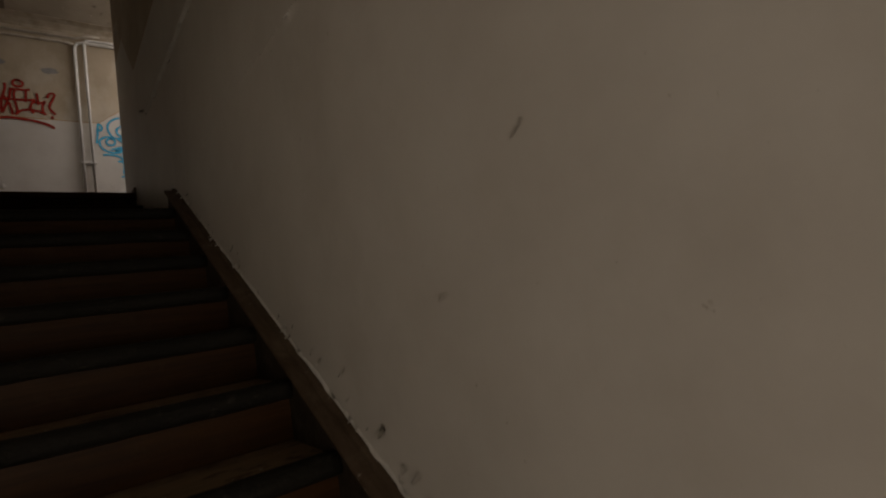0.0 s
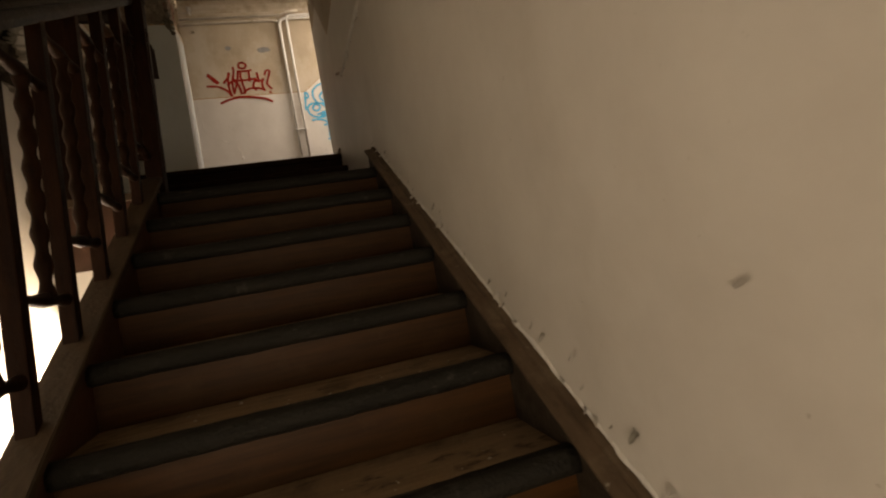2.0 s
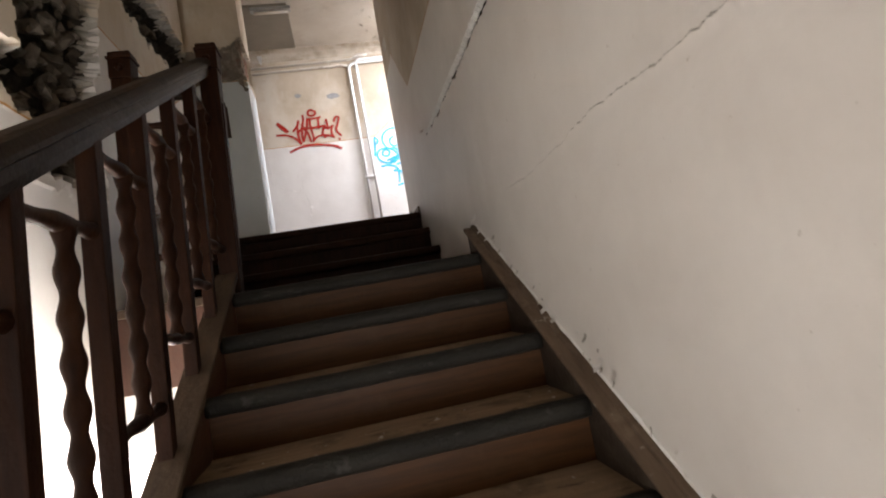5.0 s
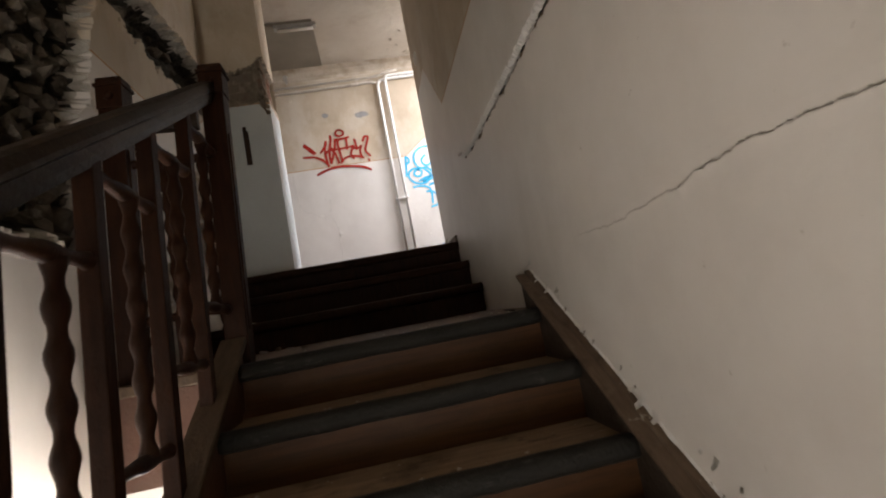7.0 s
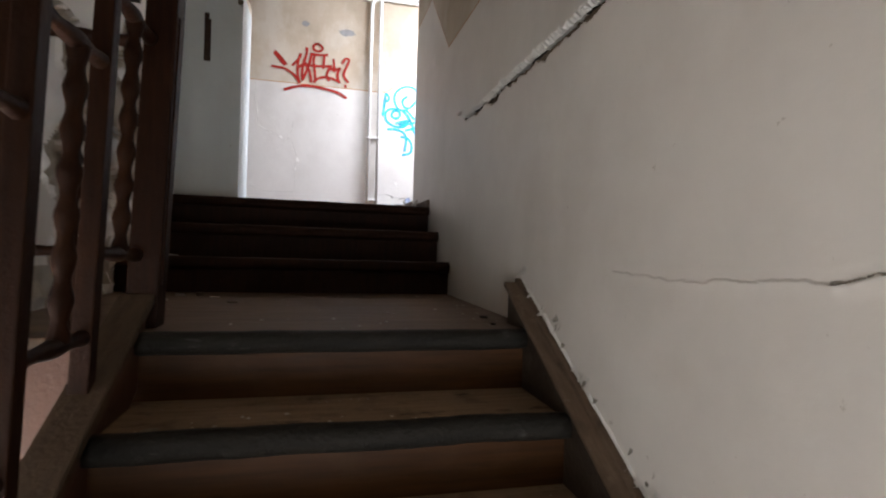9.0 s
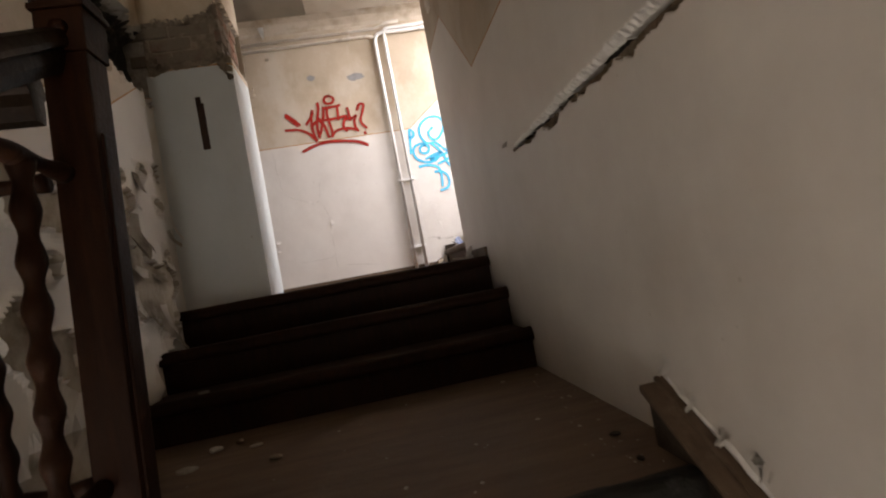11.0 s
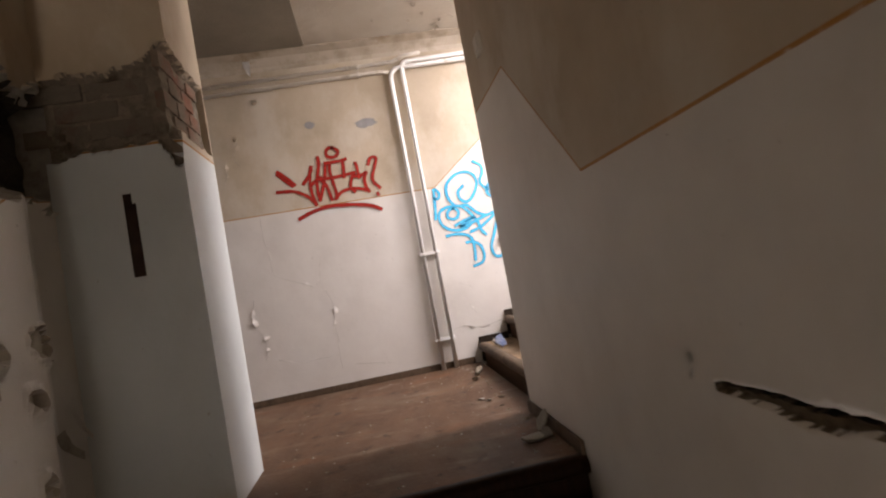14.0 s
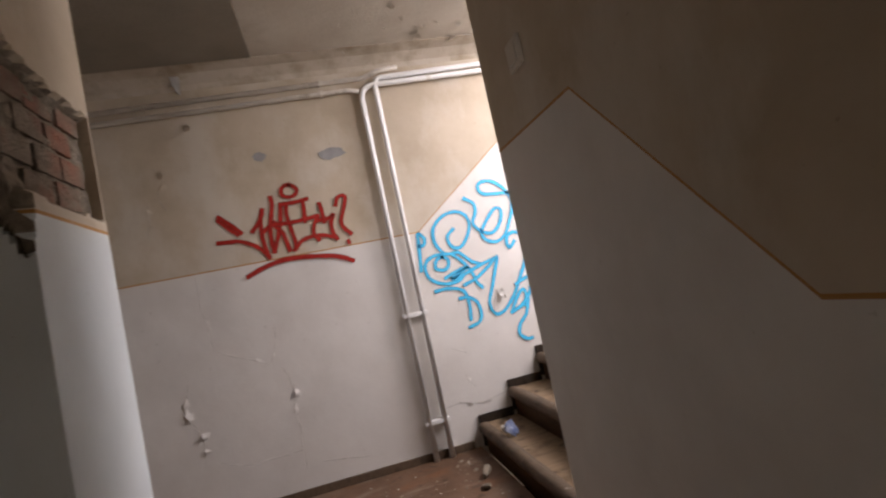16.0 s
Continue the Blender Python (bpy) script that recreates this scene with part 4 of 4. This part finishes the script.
def stroke(pts, width, lift, mat, parent):
    line = smooth_line(pts)
    a, b = (line[0] - line[1]).normalized(), (line[-1] - line[-2]).normalized()
    line = [line[0] + a * width * 0.35] + line + [line[-1] + b * width * 0.35]
    bm = bmesh.new()
    uv = bm.loops.layers.uv.new("UVMap")
    rows = []
    for i, p in enumerate(line):
        d = (line[min(i + 1, len(line) - 1)] - line[max(i - 1, 0)]).normalized()
        n = Vector((-d.y, d.x, 0)) * width / 2 * (0.9 + 0.2 * nz(i * 0.3, p.x * 5))
        rows.append([bm.verts.new((q.x, BACK_Y - lift, q.y)) for q in (p + n, p - n)])
    for r, q in zip(rows, rows[1:]):
        f = bm.faces.new((r[0], r[1], q[1], q[0]))
        for loop, v in zip(f.loops, (0.0, 1.0, 1.0, 0.0)):
            loop[uv].uv = (0.5, v)
    return part("stroke", bm, mat, parent)


red_tag = thing("graffiti_tag", "dark red spray-painted tag with an underline on the landing wall", "graffiti")
for i, pts in enumerate(RED_TAG):
    stroke(pts, 0.040 if i == len(RED_TAG) - 2 else 0.034, 0.004 + 0.00012 * i, RED_PAINT, red_tag)
blue_tag = thing("graffiti_tag", "light blue looping spray-painted tag beside the pipes", "graffiti")
for i, pts in enumerate(BLUE_TAG):
    stroke(pts, 0.030, 0.004 + 0.00012 * i, BLUE_PAINT, blue_tag)


# ---- bricks in the pier ----
def brick_mesh(w, d, h, seed, mat):
    bm = boxed(-w / 2, w / 2, -d / 2, d / 2, -h / 2, h / 2)
    bmesh.ops.subdivide_edges(bm, edges=bm.edges[:], cuts=1, use_grid_fill=True)
    for v in bm.verts:
        v.co += 0.014 * Vector((nz(v.co.x * 30 + seed, 1), nz(v.co.y * 30 + seed, 2), nz(v.co.z * 30 + seed, 3)))
    return mesh_of("brick", bm, mat)


BRICK_LONG = [brick_mesh(0.215, 0.03, 0.062, k, BRICK_SMEARED) for k in range(3)]
BRICK_SIDE = [brick_mesh(0.03, 0.115, 0.062, k + 5, BRICK) for k in range(3)]
for row in range(7):
    z = 1.275 + 0.0755 * row
    for k in range(3):
        x = LEFT - 0.03 + 0.228 * k + (0.114 if row % 2 else 0.0)
        if x + 0.10 < PIER_X + 0.01 and pier_band(x - (LEFT - 0.06), z) > 0.02 and x > LEFT - 0.05:
            b = new("brick", BRICK_LONG[(row + k) % 3])
            b.matrix_world = pose(x, PIER_Y + 0.040 + 0.006 * nz(row * 1.7, k * 2.3), z, 0, 0, 2 * nz(row * 3, k * 5))
            b.parent = pier
    for k in range(4):
        y = PIER_Y + 0.045 + 0.127 * k + (0.0 if row % 2 else -0.055)
        if y < PIER_BACK - 0.04 and y > PIER_Y + 0.02 and pier_band(PIER_TURN + y - PIER_Y, z) > 0.015:
            b = new("brick", BRICK_SIDE[(row + k) % 3])
            b.matrix_world = pose(PIER_X - 0.042 + 0.006 * nz(row * 2.3, k * 1.7), y, z, 0, 0, 2 * nz(row, k))
            b.parent = pier

# ---- stones in the broken wall ----
west = bpy.data.objects["wall_west"]
rng = random.Random(5)
made = 0
while made < 270:
    y, z = rng.uniform(-3.2, -0.2), rng.uniform(0.0, 1.55)
    b = broken(y, z)
    dense = 1.0 if y < -1.5 else 0.25
    if b < 0.035 or rng.random() > dense:
        continue
    r = rng.uniform(0.014, 0.030) if rng.random() < 0.7 else rng.uniform(0.03, 0.05)
    stone = part("stone", rough_stone(bmesh.new(), (LEFT - 0.10 + 0.045 * rng.random() - (0.04 if y > -1.5 else 0.0), y, z), (r * 0.8, r * 1.25, r), made * 0.37, 1), STONE, west)
    made += 1


# ---- curled paint and plaster flakes ----
def flake(centre, size, normal, up, curl, seed, mat, parent, name="flake"):
    """A curled scrap of paint, hinged on one edge to its wall."""
    n, u = Vector(normal), Vector(up)
    w = n.cross(u).normalized()
    bm = bmesh.new()
    nu, nw_ = 6, 5
    grid = []
    for i in range(nu + 1):
        t = i / nu
        row = []
        for k in range(nw_ + 1):
            q = k / nw_ - 0.5
            edge = 1 + 0.5 * nz(seed + t * 2, q * 3) + 0.25 * nz(seed * 2 + t * 7, q * 7)
            a = curl * t
            lift = size[0] * (1 - math.cos(a)) / max(curl, 0.1) + 0.0025
            run = size[0] * math.sin(a) / max(curl, 0.1) * (1 + 0.3 * nz(seed, q * 2))
            width = size[1] * q * edge * (1 - 0.55 * t * t)
            row.append(bm.verts.new(Vector(centre) + n * lift - u * run + w * width))
        grid.append(row)
    for i in range(nu):
        for k in range(nw_):
            bm.faces.new((grid[i][k], grid[i + 1][k], grid[i + 1][k + 1], grid[i][k + 1]))
    g = bmesh.ops.solidify(bm, geom=bm.faces[:], thickness=0.0015)
    return part(name, bm, mat, parent, "", smooth=False)


def peel(pts, seed, parent, open_most=0.024):
    """A crack in the paint: a thin dark opening and, along it, the lifted edge of the paint sheet."""
    line = smooth_line(pts, 10)
    line = [p + Vector((0.006 * nz(p.y * 45 + seed, seed), 0.006 * nz(p.x * 45 + seed, seed + 3), 0)) for p in line]
    bm = bmesh.new()
    rows = []
    for i, p in enumerate(line):
        d = (line[min(i + 1, len(line) - 1)] - line[max(i - 1, 0)]).normalized()
        n = Vector((-d.y, d.x, 0))
        taper = min(1.0, 4 * i / len(line), 4 * (len(line) - 1 - i) / len(line))
        w = (0.0009 + open_most * max(0.0, nz(i * 0.23 + seed * 3, seed) - 0.08)) * taper + 0.0006
        up = 0.0005 + 0.5 * max(0.0, w - 0.005)
        row = []
        for k, (off, lift) in enumerate(((1.3, 0.0004), (1.0, 0.12 * up + 0.0005), (0.45, 0.5 * up + 0.0006), (-0.1, up + 0.0007))):
            q = p + n * w * off * (1 + 0.2 * nz(i * 0.9, k + seed))
            row.append(bm.verts.new((q.x, BACK_Y - lift, q.y)))
        rows.append(row)
    for r, q in zip(rows, rows[1:]):
        for k in range(3):
            bm.faces.new((r[k], q[k], q[k + 1], r[k + 1]))
    part("peeling_edge", bm, (BACK_PAINT,), parent)
    bare = [(p.x, p.y) for p in line[::6]] + [(line[-1].x, line[-1].y)]
    stroke(bare, 0.0034, 0.0007, PLASTER_CRACK, parent).name = "crack"


PEELS = [
    [(-1.341, 1.313), (-1.337, 1.158), (-1.316, 1.037), (-1.314, 0.918), (-1.207, 0.846), (-1.118, 0.809), (-1.052, 0.771)],
    [(-0.978, 0.963), (-0.99, 0.858), (-1.028, 0.777)],
    [(-0.979, 0.743), (-0.931, 0.606), (-0.948, 0.472), (-0.937, 0.372), (-0.948, 0.239), (-0.944, 0.156)],
    [(-1.475, 0.751), (-1.504, 0.624), (-1.484, 0.54), (-1.442, 0.463), (-1.441, 0.37), (-1.459, 0.304)],
    [(-1.376, 0.3), (-1.226, 0.251), (-1.116, 0.256), (-0.963, 0.256)],
    [(-0.857, 0.168), (-0.731, 0.153), (-0.606, 0.126)],
    [(0.281, 0.274), (0.11, 0.251), (-0.012, 0.281), (-0.094, 0.272)],
    [(0.057, 0.435), (0.078, 0.395), (0.1, 0.357)],
    [(0.006, 0.603), (0.053, 0.586), (0.091, 0.559)],
    [(-1.455, 1.963), (-1.416, 1.884), (-1.456, 1.818), (-1.425, 1.727)],
    [(-1.518, 1.772), (-1.518, 1.672), (-1.539, 1.591)],
]
for i, pts in enumerate(PEELS):
    peel(pts, 1.3 + 2.7 * i, wall_north, 0.02 if i in (4, 5, 7, 8) else 0.055)
for i, (x, z, h, w) in enumerate([(-1.244, 2.20, 0.07, 0.035), (-1.421, 1.95, 0.08, 0.03), (0.388, 0.90, 0.07, 0.05)]):
    flake((x, BACK_Y - 0.002, z), (h, w), (0, -1, 0), (0.25 * nz(i, 3), 0, 1), 1.2, i * 1.7, BACK_PAINT, wall_north)
for i, (x, z, h, w) in enumerate([(-0.882, 1.955, 0.055, 0.075), (-0.47, 1.915, 0.07, 0.15)]):
    bm = bmesh.new()
    rim = [bm.verts.new((x + w / 2 * math.cos(a) * (1 + 0.35 * nz(math.cos(a) * 2 + i * 7, math.sin(a) * 2)), BACK_Y - 0.003, z + h / 2 * math.sin(a) * (1 + 0.35 * nz(math.cos(a) * 2 + i, math.sin(a) * 3 + 4)))) for a in (k * math.tau / 28 for k in range(28))]
    bm.faces.new(rim)
    part("bare_patch", bm, PATCH_GREY, wall_north, "bare grey filler patch")
ceil = bpy.data.objects["ceiling"]
rng = random.Random(11)
for i in range(26):
    x, y = 0.1 + 0.45 * rng.random() - 0.5 * rng.random() ** 2, rng.uniform(1.1, 2.0)
    a = rng.uniform(0, 6.28)
    flake((x, y, 2.497), (rng.uniform(0.02, 0.05), rng.uniform(0.02, 0.06)), (0, 0, -1), (math.cos(a), math.sin(a), 0), rng.uniform(0.6, 1.4), i * 2.3, CEILING_PAINT, ceil)
flake((-1.25, BACK_Y - 0.05, 2.47), (0.09, 0.05), (0, -0.8, -0.6), (0, -0.6, 0.8), 0.5, 3.3, CHALK, ceil)

# torn paint on the well wall beside the three steps
TORN = [(-0.22, 0.66, 0.10, 0.07), (-0.27, 0.54, 0.06, 0.05), (-0.36, 0.46, 0.20, 0.17), (0.10, 0.50, 0.12, 0.06), (0.04, 0.42, 0.10, 0.05), (-0.02, 0.28, 0.07, 0.07), (-0.15, 0.20, 0.05, 0.14), (-0.32, 0.22, 0.05, 0.13),
        (-0.55, 0.24, 0.06, 0.25), (-0.42, 0.12, 0.12, 0.06), (-0.30, 0.08, 0.14, 0.05), (-0.16, 0.05, 0.14, 0.06), (-0.07, -0.06, 0.13, 0.06), (-0.60, 0.14, 0.10, 0.10), (-0.46, 0.72, 0.04, 0.14), (-0.62, 0.70, 0.10, 0.05), (-0.72, 0.5, 0.12, 0.07)]
for i, (y, z, h, w) in enumerate(TORN):
    flake((LEFT + 0.002, y, z), (h, w), (1, 0, 0), (0, 0.5 * nz(i * 1.9, 7), 1), 0.55 + 0.9 * abs(nz(i * 3.1, 2)), i * 2.9, (UNDERCOAT, LEFT_PAINT)[i % 2], west)

# chips and tears on the stair wall
CHIPS = [(-4.19, -0.905, 0.040, 0.006, -1.0), (-3.935, -1.165, 0.035, 0.012, -1.6), (-1.204, -0.070, 0.016, 0.014, -0.4), (-2.55, -0.850, 0.028, 0.016, -0.5), (-3.449, -1.32, 0.035, 0.012, -0.6), (-2.61, -0.888, 0.012, 0.012, 0), (-3.30, -1.30, 0.03, 0.016, -0.5), (-3.62, -1.46, 0.03, 0.02, -0.7), (-3.75, -1.54, 0.035, 0.018, -0.7), (-3.0, -1.16, 0.02, 0.015, -0.5), (-2.9, -1.09, 0.015, 0.012, -0.3), (-2.2, -0.69, 0.015, 0.012, 0), (-1.75, -0.43, 0.02, 0.02, 0)]
for i, (y, z, h, w, lean) in enumerate(CHIPS):
    up = Vector((0, lean, 1)).normalized()
    flake((-0.001, y, z), (h, w), (-1, 0, 0), up, 0.22 if i < 2 else 0.8, i * 1.3, RIGHT_PAINT if i < 2 else (RIGHT_PAINT, PLASTER_RAW)[i % 2], wall_east, "chip")

rng = random.Random(8)
for i in range(70):
    y = rng.uniform(-4.0, -1.6)
    z = nosing_z(y) + 0.058 + 0.075 * rng.random() ** 3
    a = rng.uniform(-0.9, 0.3)
    flake((-0.001, y, z), (rng.uniform(0.008, 0.028), rng.uniform(0.006, 0.022)), (-1, 0, 0), Vector((0, a, 1)).normalized(), rng.uniform(0.5, 1.3), i * 0.77, (RIGHT_PAINT, CHALK, PLASTER_RAW)[i % 3], wall_east, "chip")
flake((-0.001, -0.69, 0.437), (0.085, 0.022), (-1, 0, 0), Vector((0, 0.86, 0.5)).normalized(), 0.9, 4.4, RIGHT_PAINT, wall_east, "paint_tongue")
# ragged lip of plaster where the stair wall meets the cap of its string
bm = bmesh.new()
rows = []
for y in span(-4.6, -1.56, 0.009):
    h = 0.006 + 0.020 * max(0.0, nz(y * 6, 81.0)) + 0.012 * max(0.0, nz(y * 22, 82.0)) + 0.005 * nz(y * 70, 83.0)
    out = 0.005 + 0.008 * max(0.0, nz(y * 17, 84.0))
    z = nosing_z(y) + 0.049
    rows.append([bm.verts.new(p) for p in ((-out, y, z), (-out * 1.2, y, z + 0.5 * h), (-0.0005, y, z + max(h, 0.003)))])
for r, q in zip(rows, rows[1:]):
    for k in range(2):
        bm.faces.new((r[k], q[k], q[k + 1], r[k + 1]))
part("plaster_lip", bm, CHALK, wall_east, "ragged pale plaster edge")
# larger scabs broken loose above the cap
for i, (y, up_by, h, w) in enumerate([(-1.585, 0.115, 0.05, 0.03), (-1.66, 0.09, 0.04, 0.02), (-1.74, 0.085, 0.035, 0.025), (-2.30, 0.10, 0.05, 0.035), (-2.34, 0.075, 0.03, 0.03), (-2.62, 0.12, 0.05, 0.03), (-3.05, 0.09, 0.03, 0.03)]):
    flake((-0.001, y, nosing_z(y) + up_by), (h, w), (-1, 0, 0), Vector((0, -0.3 + 0.4 * nz(i, 4), 1)).normalized(), 1.2, i * 3.1, CHALK, wall_east, "chip")
# ---- skirtings of the landing ----
structure("baseboard", boxed(-2.6, 0.02, BACK_Y - 0.016, BACK_Y - 0.001, 0.0, 0.045, bevel=0.003), SKIRT_WOOD, "low dark brown skirting of the landing wall", "skirting")
structure("baseboard_corner", boxed(-0.016, -0.001, 0.02, CORNER_Y, 0.0, 0.05, bevel=0.003), SKIRT_WOOD, "low dark brown skirting of the stair wall", "skirting")

# ---- dust, crumbs and larger chunks ----
rng = random.Random(3)
bm = bmesh.new()
spots = []
for i in range(170):
    x = -0.02 - abs(rng.gauss(0, 0.5)) if rng.random() < 0.6 else rng.uniform(-1.2, 0.0)
    spots.append((max(x, -1.15), rng.uniform(0.06, BACK_Y - 0.04), 0.0))
for i in range(70):
    spots.append((rng.uniform(-0.14, 0.0) if rng.random() < 0.5 else rng.uniform(-1.4, -0.05), rng.uniform(-1.66, -0.62), PLATFORM_Z))
for i in range(150):
    k = rng.randint(1, 7)
    spots.append((rng.uniform(-1.1, -0.06), PLATFORM_EDGE - k * RUN + rng.uniform(0.08, 0.28), PLATFORM_Z - k * RISE - 0.012))
for x, y, z in spots:
    r = 0.0025 + 0.006 * rng.random() ** 3
    c = [bm.verts.new((x + r * rng.uniform(0.6, 1.5) * math.cos(a), y + r * rng.uniform(0.6, 1.5) * math.sin(a), z + 0.0005)) for a in (0, 1.6, 3.1, 4.7)]
    top = bm.verts.new((x, y, z + r * rng.uniform(0.5, 1.0)))
    for k in range(4):
        bm.faces.new((c[k], c[(k + 1) % 4], top))
    bm.faces.new(c[::-1])
tagged(part("crumbs", bm, PLASTER_RAW), "loose plaster crumbs scattered on floor and treads", "debris", "", "stuff")


bm = bmesh.new()
for i in range(190):
    q = rng.random()
    if q < 0.45:
        x, y = -0.03 - abs(rng.gauss(0, 0.09)), rng.uniform(0.65, 2.0)
    elif q < 0.7:
        x, y = -0.02 - abs(rng.gauss(0, 0.05)), rng.uniform(0.08, 0.6)
    else:
        x, y = rng.uniform(-1.5, -0.05), rng.uniform(0.7, BACK_Y - 0.03)
    r = 0.003 + 0.011 * rng.random() ** 3
    c = [bm.verts.new((x + r * rng.uniform(0.5, 1.6) * math.cos(a), y + r * rng.uniform(0.5, 1.6) * math.sin(a), 0.0005)) for a in (0, 1.4, 3.1, 4.5)]
    top = bm.verts.new((x + 0.3 * r, y, r * rng.uniform(0.3, 0.9)))
    for k in range(4):
        bm.faces.new((c[k], c[(k + 1) % 4], top))
    bm.faces.new(c[::-1])
tagged(part("grit", bm, MORTAR), "dark grit and mortar crumbs swept along the landing edges", "debris", "", "stuff")


def shard(x, y, z, size, thick, seed, mat, label, tilt=(0.0, 0.0), turn=0.0):
    """A thin broken slab of plaster with an angular outline."""
    bm = bmesh.new()
    n = 7
    pts = [(size * math.cos(k * math.tau / n) * (1 + 0.55 * nz(k * 1.9 + seed, seed)), 0.62 * size * math.sin(k * math.tau / n) * (1 + 0.55 * nz(k * 2.3, seed + 5))) for k in range(n)]
    prism(bm, pts, 2, 0.0, thick)
    bmesh.ops.bevel(bm, geom=bm.edges[:], offset=thick * 0.2, segments=1, affect="EDGES")
    bm.transform(Euler((tilt[0], tilt[1], turn)).to_matrix().to_4x4())
    low = min(v.co.z for v in bm.verts)
    for v in bm.verts:
        v.co.z -= low
    ob = tagged(part("plaster_chunk", bm, mat), label, "debris", "plaster chunks")
    ob.location = (x, y, z)
    return ob


shard(-0.10, 0.27, 0.0, 0.06, 0.010, 1.0, PLASTER_RAW, "flat broken piece of pale plaster on the landing floor", (0.06, 0.1), 0.4)
shard(-0.034, 0.36, 0.0, 0.045, 0.008, 2.0, PLASTER_RAW, "pale plaster piece leaning at the skirting", (0.1, -1.05), 0.2)
shard(-0.05, 0.28, 0.0, 0.032, 0.008, 3.0, PLASTER_RAW, "small pale plaster piece beside the skirting", (0.5, -0.3), 1.1)
shard(-0.045, 1.66, 0.0, 0.04, 0.026, 4.0, MORTAR, "grey lump of plaster in front of the step", (0.3, -0.5), 0.8)
shard(-0.09, 1.52, 0.0, 0.035, 0.012, 5.0, MORTAR, "small grey lump of plaster on the landing floor", (0.1, 0.2), 2.0)
shard(-0.16, 1.02, 0.0, 0.018, 0.006, 6.0, PLASTER_RAW, "small pale scrap of plaster on the landing floor", (0.1, 0.1), 0.5)
shard(-0.13, 0.97, 0.0, 0.022, 0.006, 7.0, MORTAR, "small dark scrap of plaster on the landing floor", (0.2, 0.1), 1.5)
shard(-0.06, 0.98, 0.0, 0.02, 0.008, 8.0, MORTAR, "small dark lump of plaster beside the corner", (0.2, 0.1), 2.5)
shard(-1.04, -1.93, PLATFORM_Z - RISE - 0.012, 0.018, 0.004, 9.0, MORTAR, "flat plaster scrap on a tread", (0.05, 0.05), 0.7)
shard(-0.78, -1.95, PLATFORM_Z - RISE - 0.012, 0.015, 0.003, 10.0, PLASTER_RAW, "flat pale plaster scrap on a tread", (0.03, 0.06), 1.9)
shard(-1.02, -0.98, PLATFORM_Z, 0.026, 0.006, 11.0, MORTAR, "flat grey plaster scrap on the half landing", (0.05, 0.03), 2.6)
shard(-1.31, -0.92, PLATFORM_Z, 0.035, 0.008, 12.0, PLASTER_RAW, "pale flat plaster scrap on the half landing", (0.08, 0.05), 0.3)
shard(-1.27, -0.76, PLATFORM_Z, 0.030, 0.010, 13.0, PLASTER_RAW, "pale plaster scrap at the foot of the steps", (0.2, 0.1), 1.2)
shard(-1.20, -0.72, PLATFORM_Z, 0.022, 0.010, 14.0, MORTAR, "grey plaster crumb at the foot of the steps", (0.2, 0.3), 2.2)
shard(-1.12, -0.80, PLATFORM_Z, 0.024, 0.006, 15.0, PLASTER_RAW, "small pale plaster scrap on the half landing", (0.05, 0.1), 0.9)
shard(-1.37, -0.49, -2 * RISE, 0.034, 0.007, 16.0, PLASTER_RAW, "pale flat plaster scrap on the lowest dark step", (0.06, 0.05), 1.7)
shard(-0.10, -1.44, PLATFORM_Z, 0.016, 0.006, 17.0, RUBBLE_SHADE, "small dark crumb beside the stair string", (0.1, 0.1), 0.4)
shard(-0.12, -1.60, PLATFORM_Z, 0.014, 0.006, 18.0, RUBBLE_SHADE, "small dark crumb near the stair string", (0.1, 0.1), 1.4)
litter = thing("crumpled_wrapper", "crumpled blue and white wrapper on the first step", "litter", (0.15, 1.72, 0.163))
bm = rough_stone(bmesh.new(), (0, 0, 0.012), (0.045, 0.028, 0.011), 13.0)
for v in bm.verts:
    v.co += 0.008 * Vector((nz(v.co.x * 60, 1), nz(v.co.y * 60, 2), nz(v.co.z * 60, 3)))
part("foil", bm, CAN_BLUE, litter)
part("torn_edge", rough_stone(bmesh.new(), (-0.03, 0.03, 0.014), (0.03, 0.02, 0.012), 17.0), PLASTER_RAW, litter, "white torn edge")
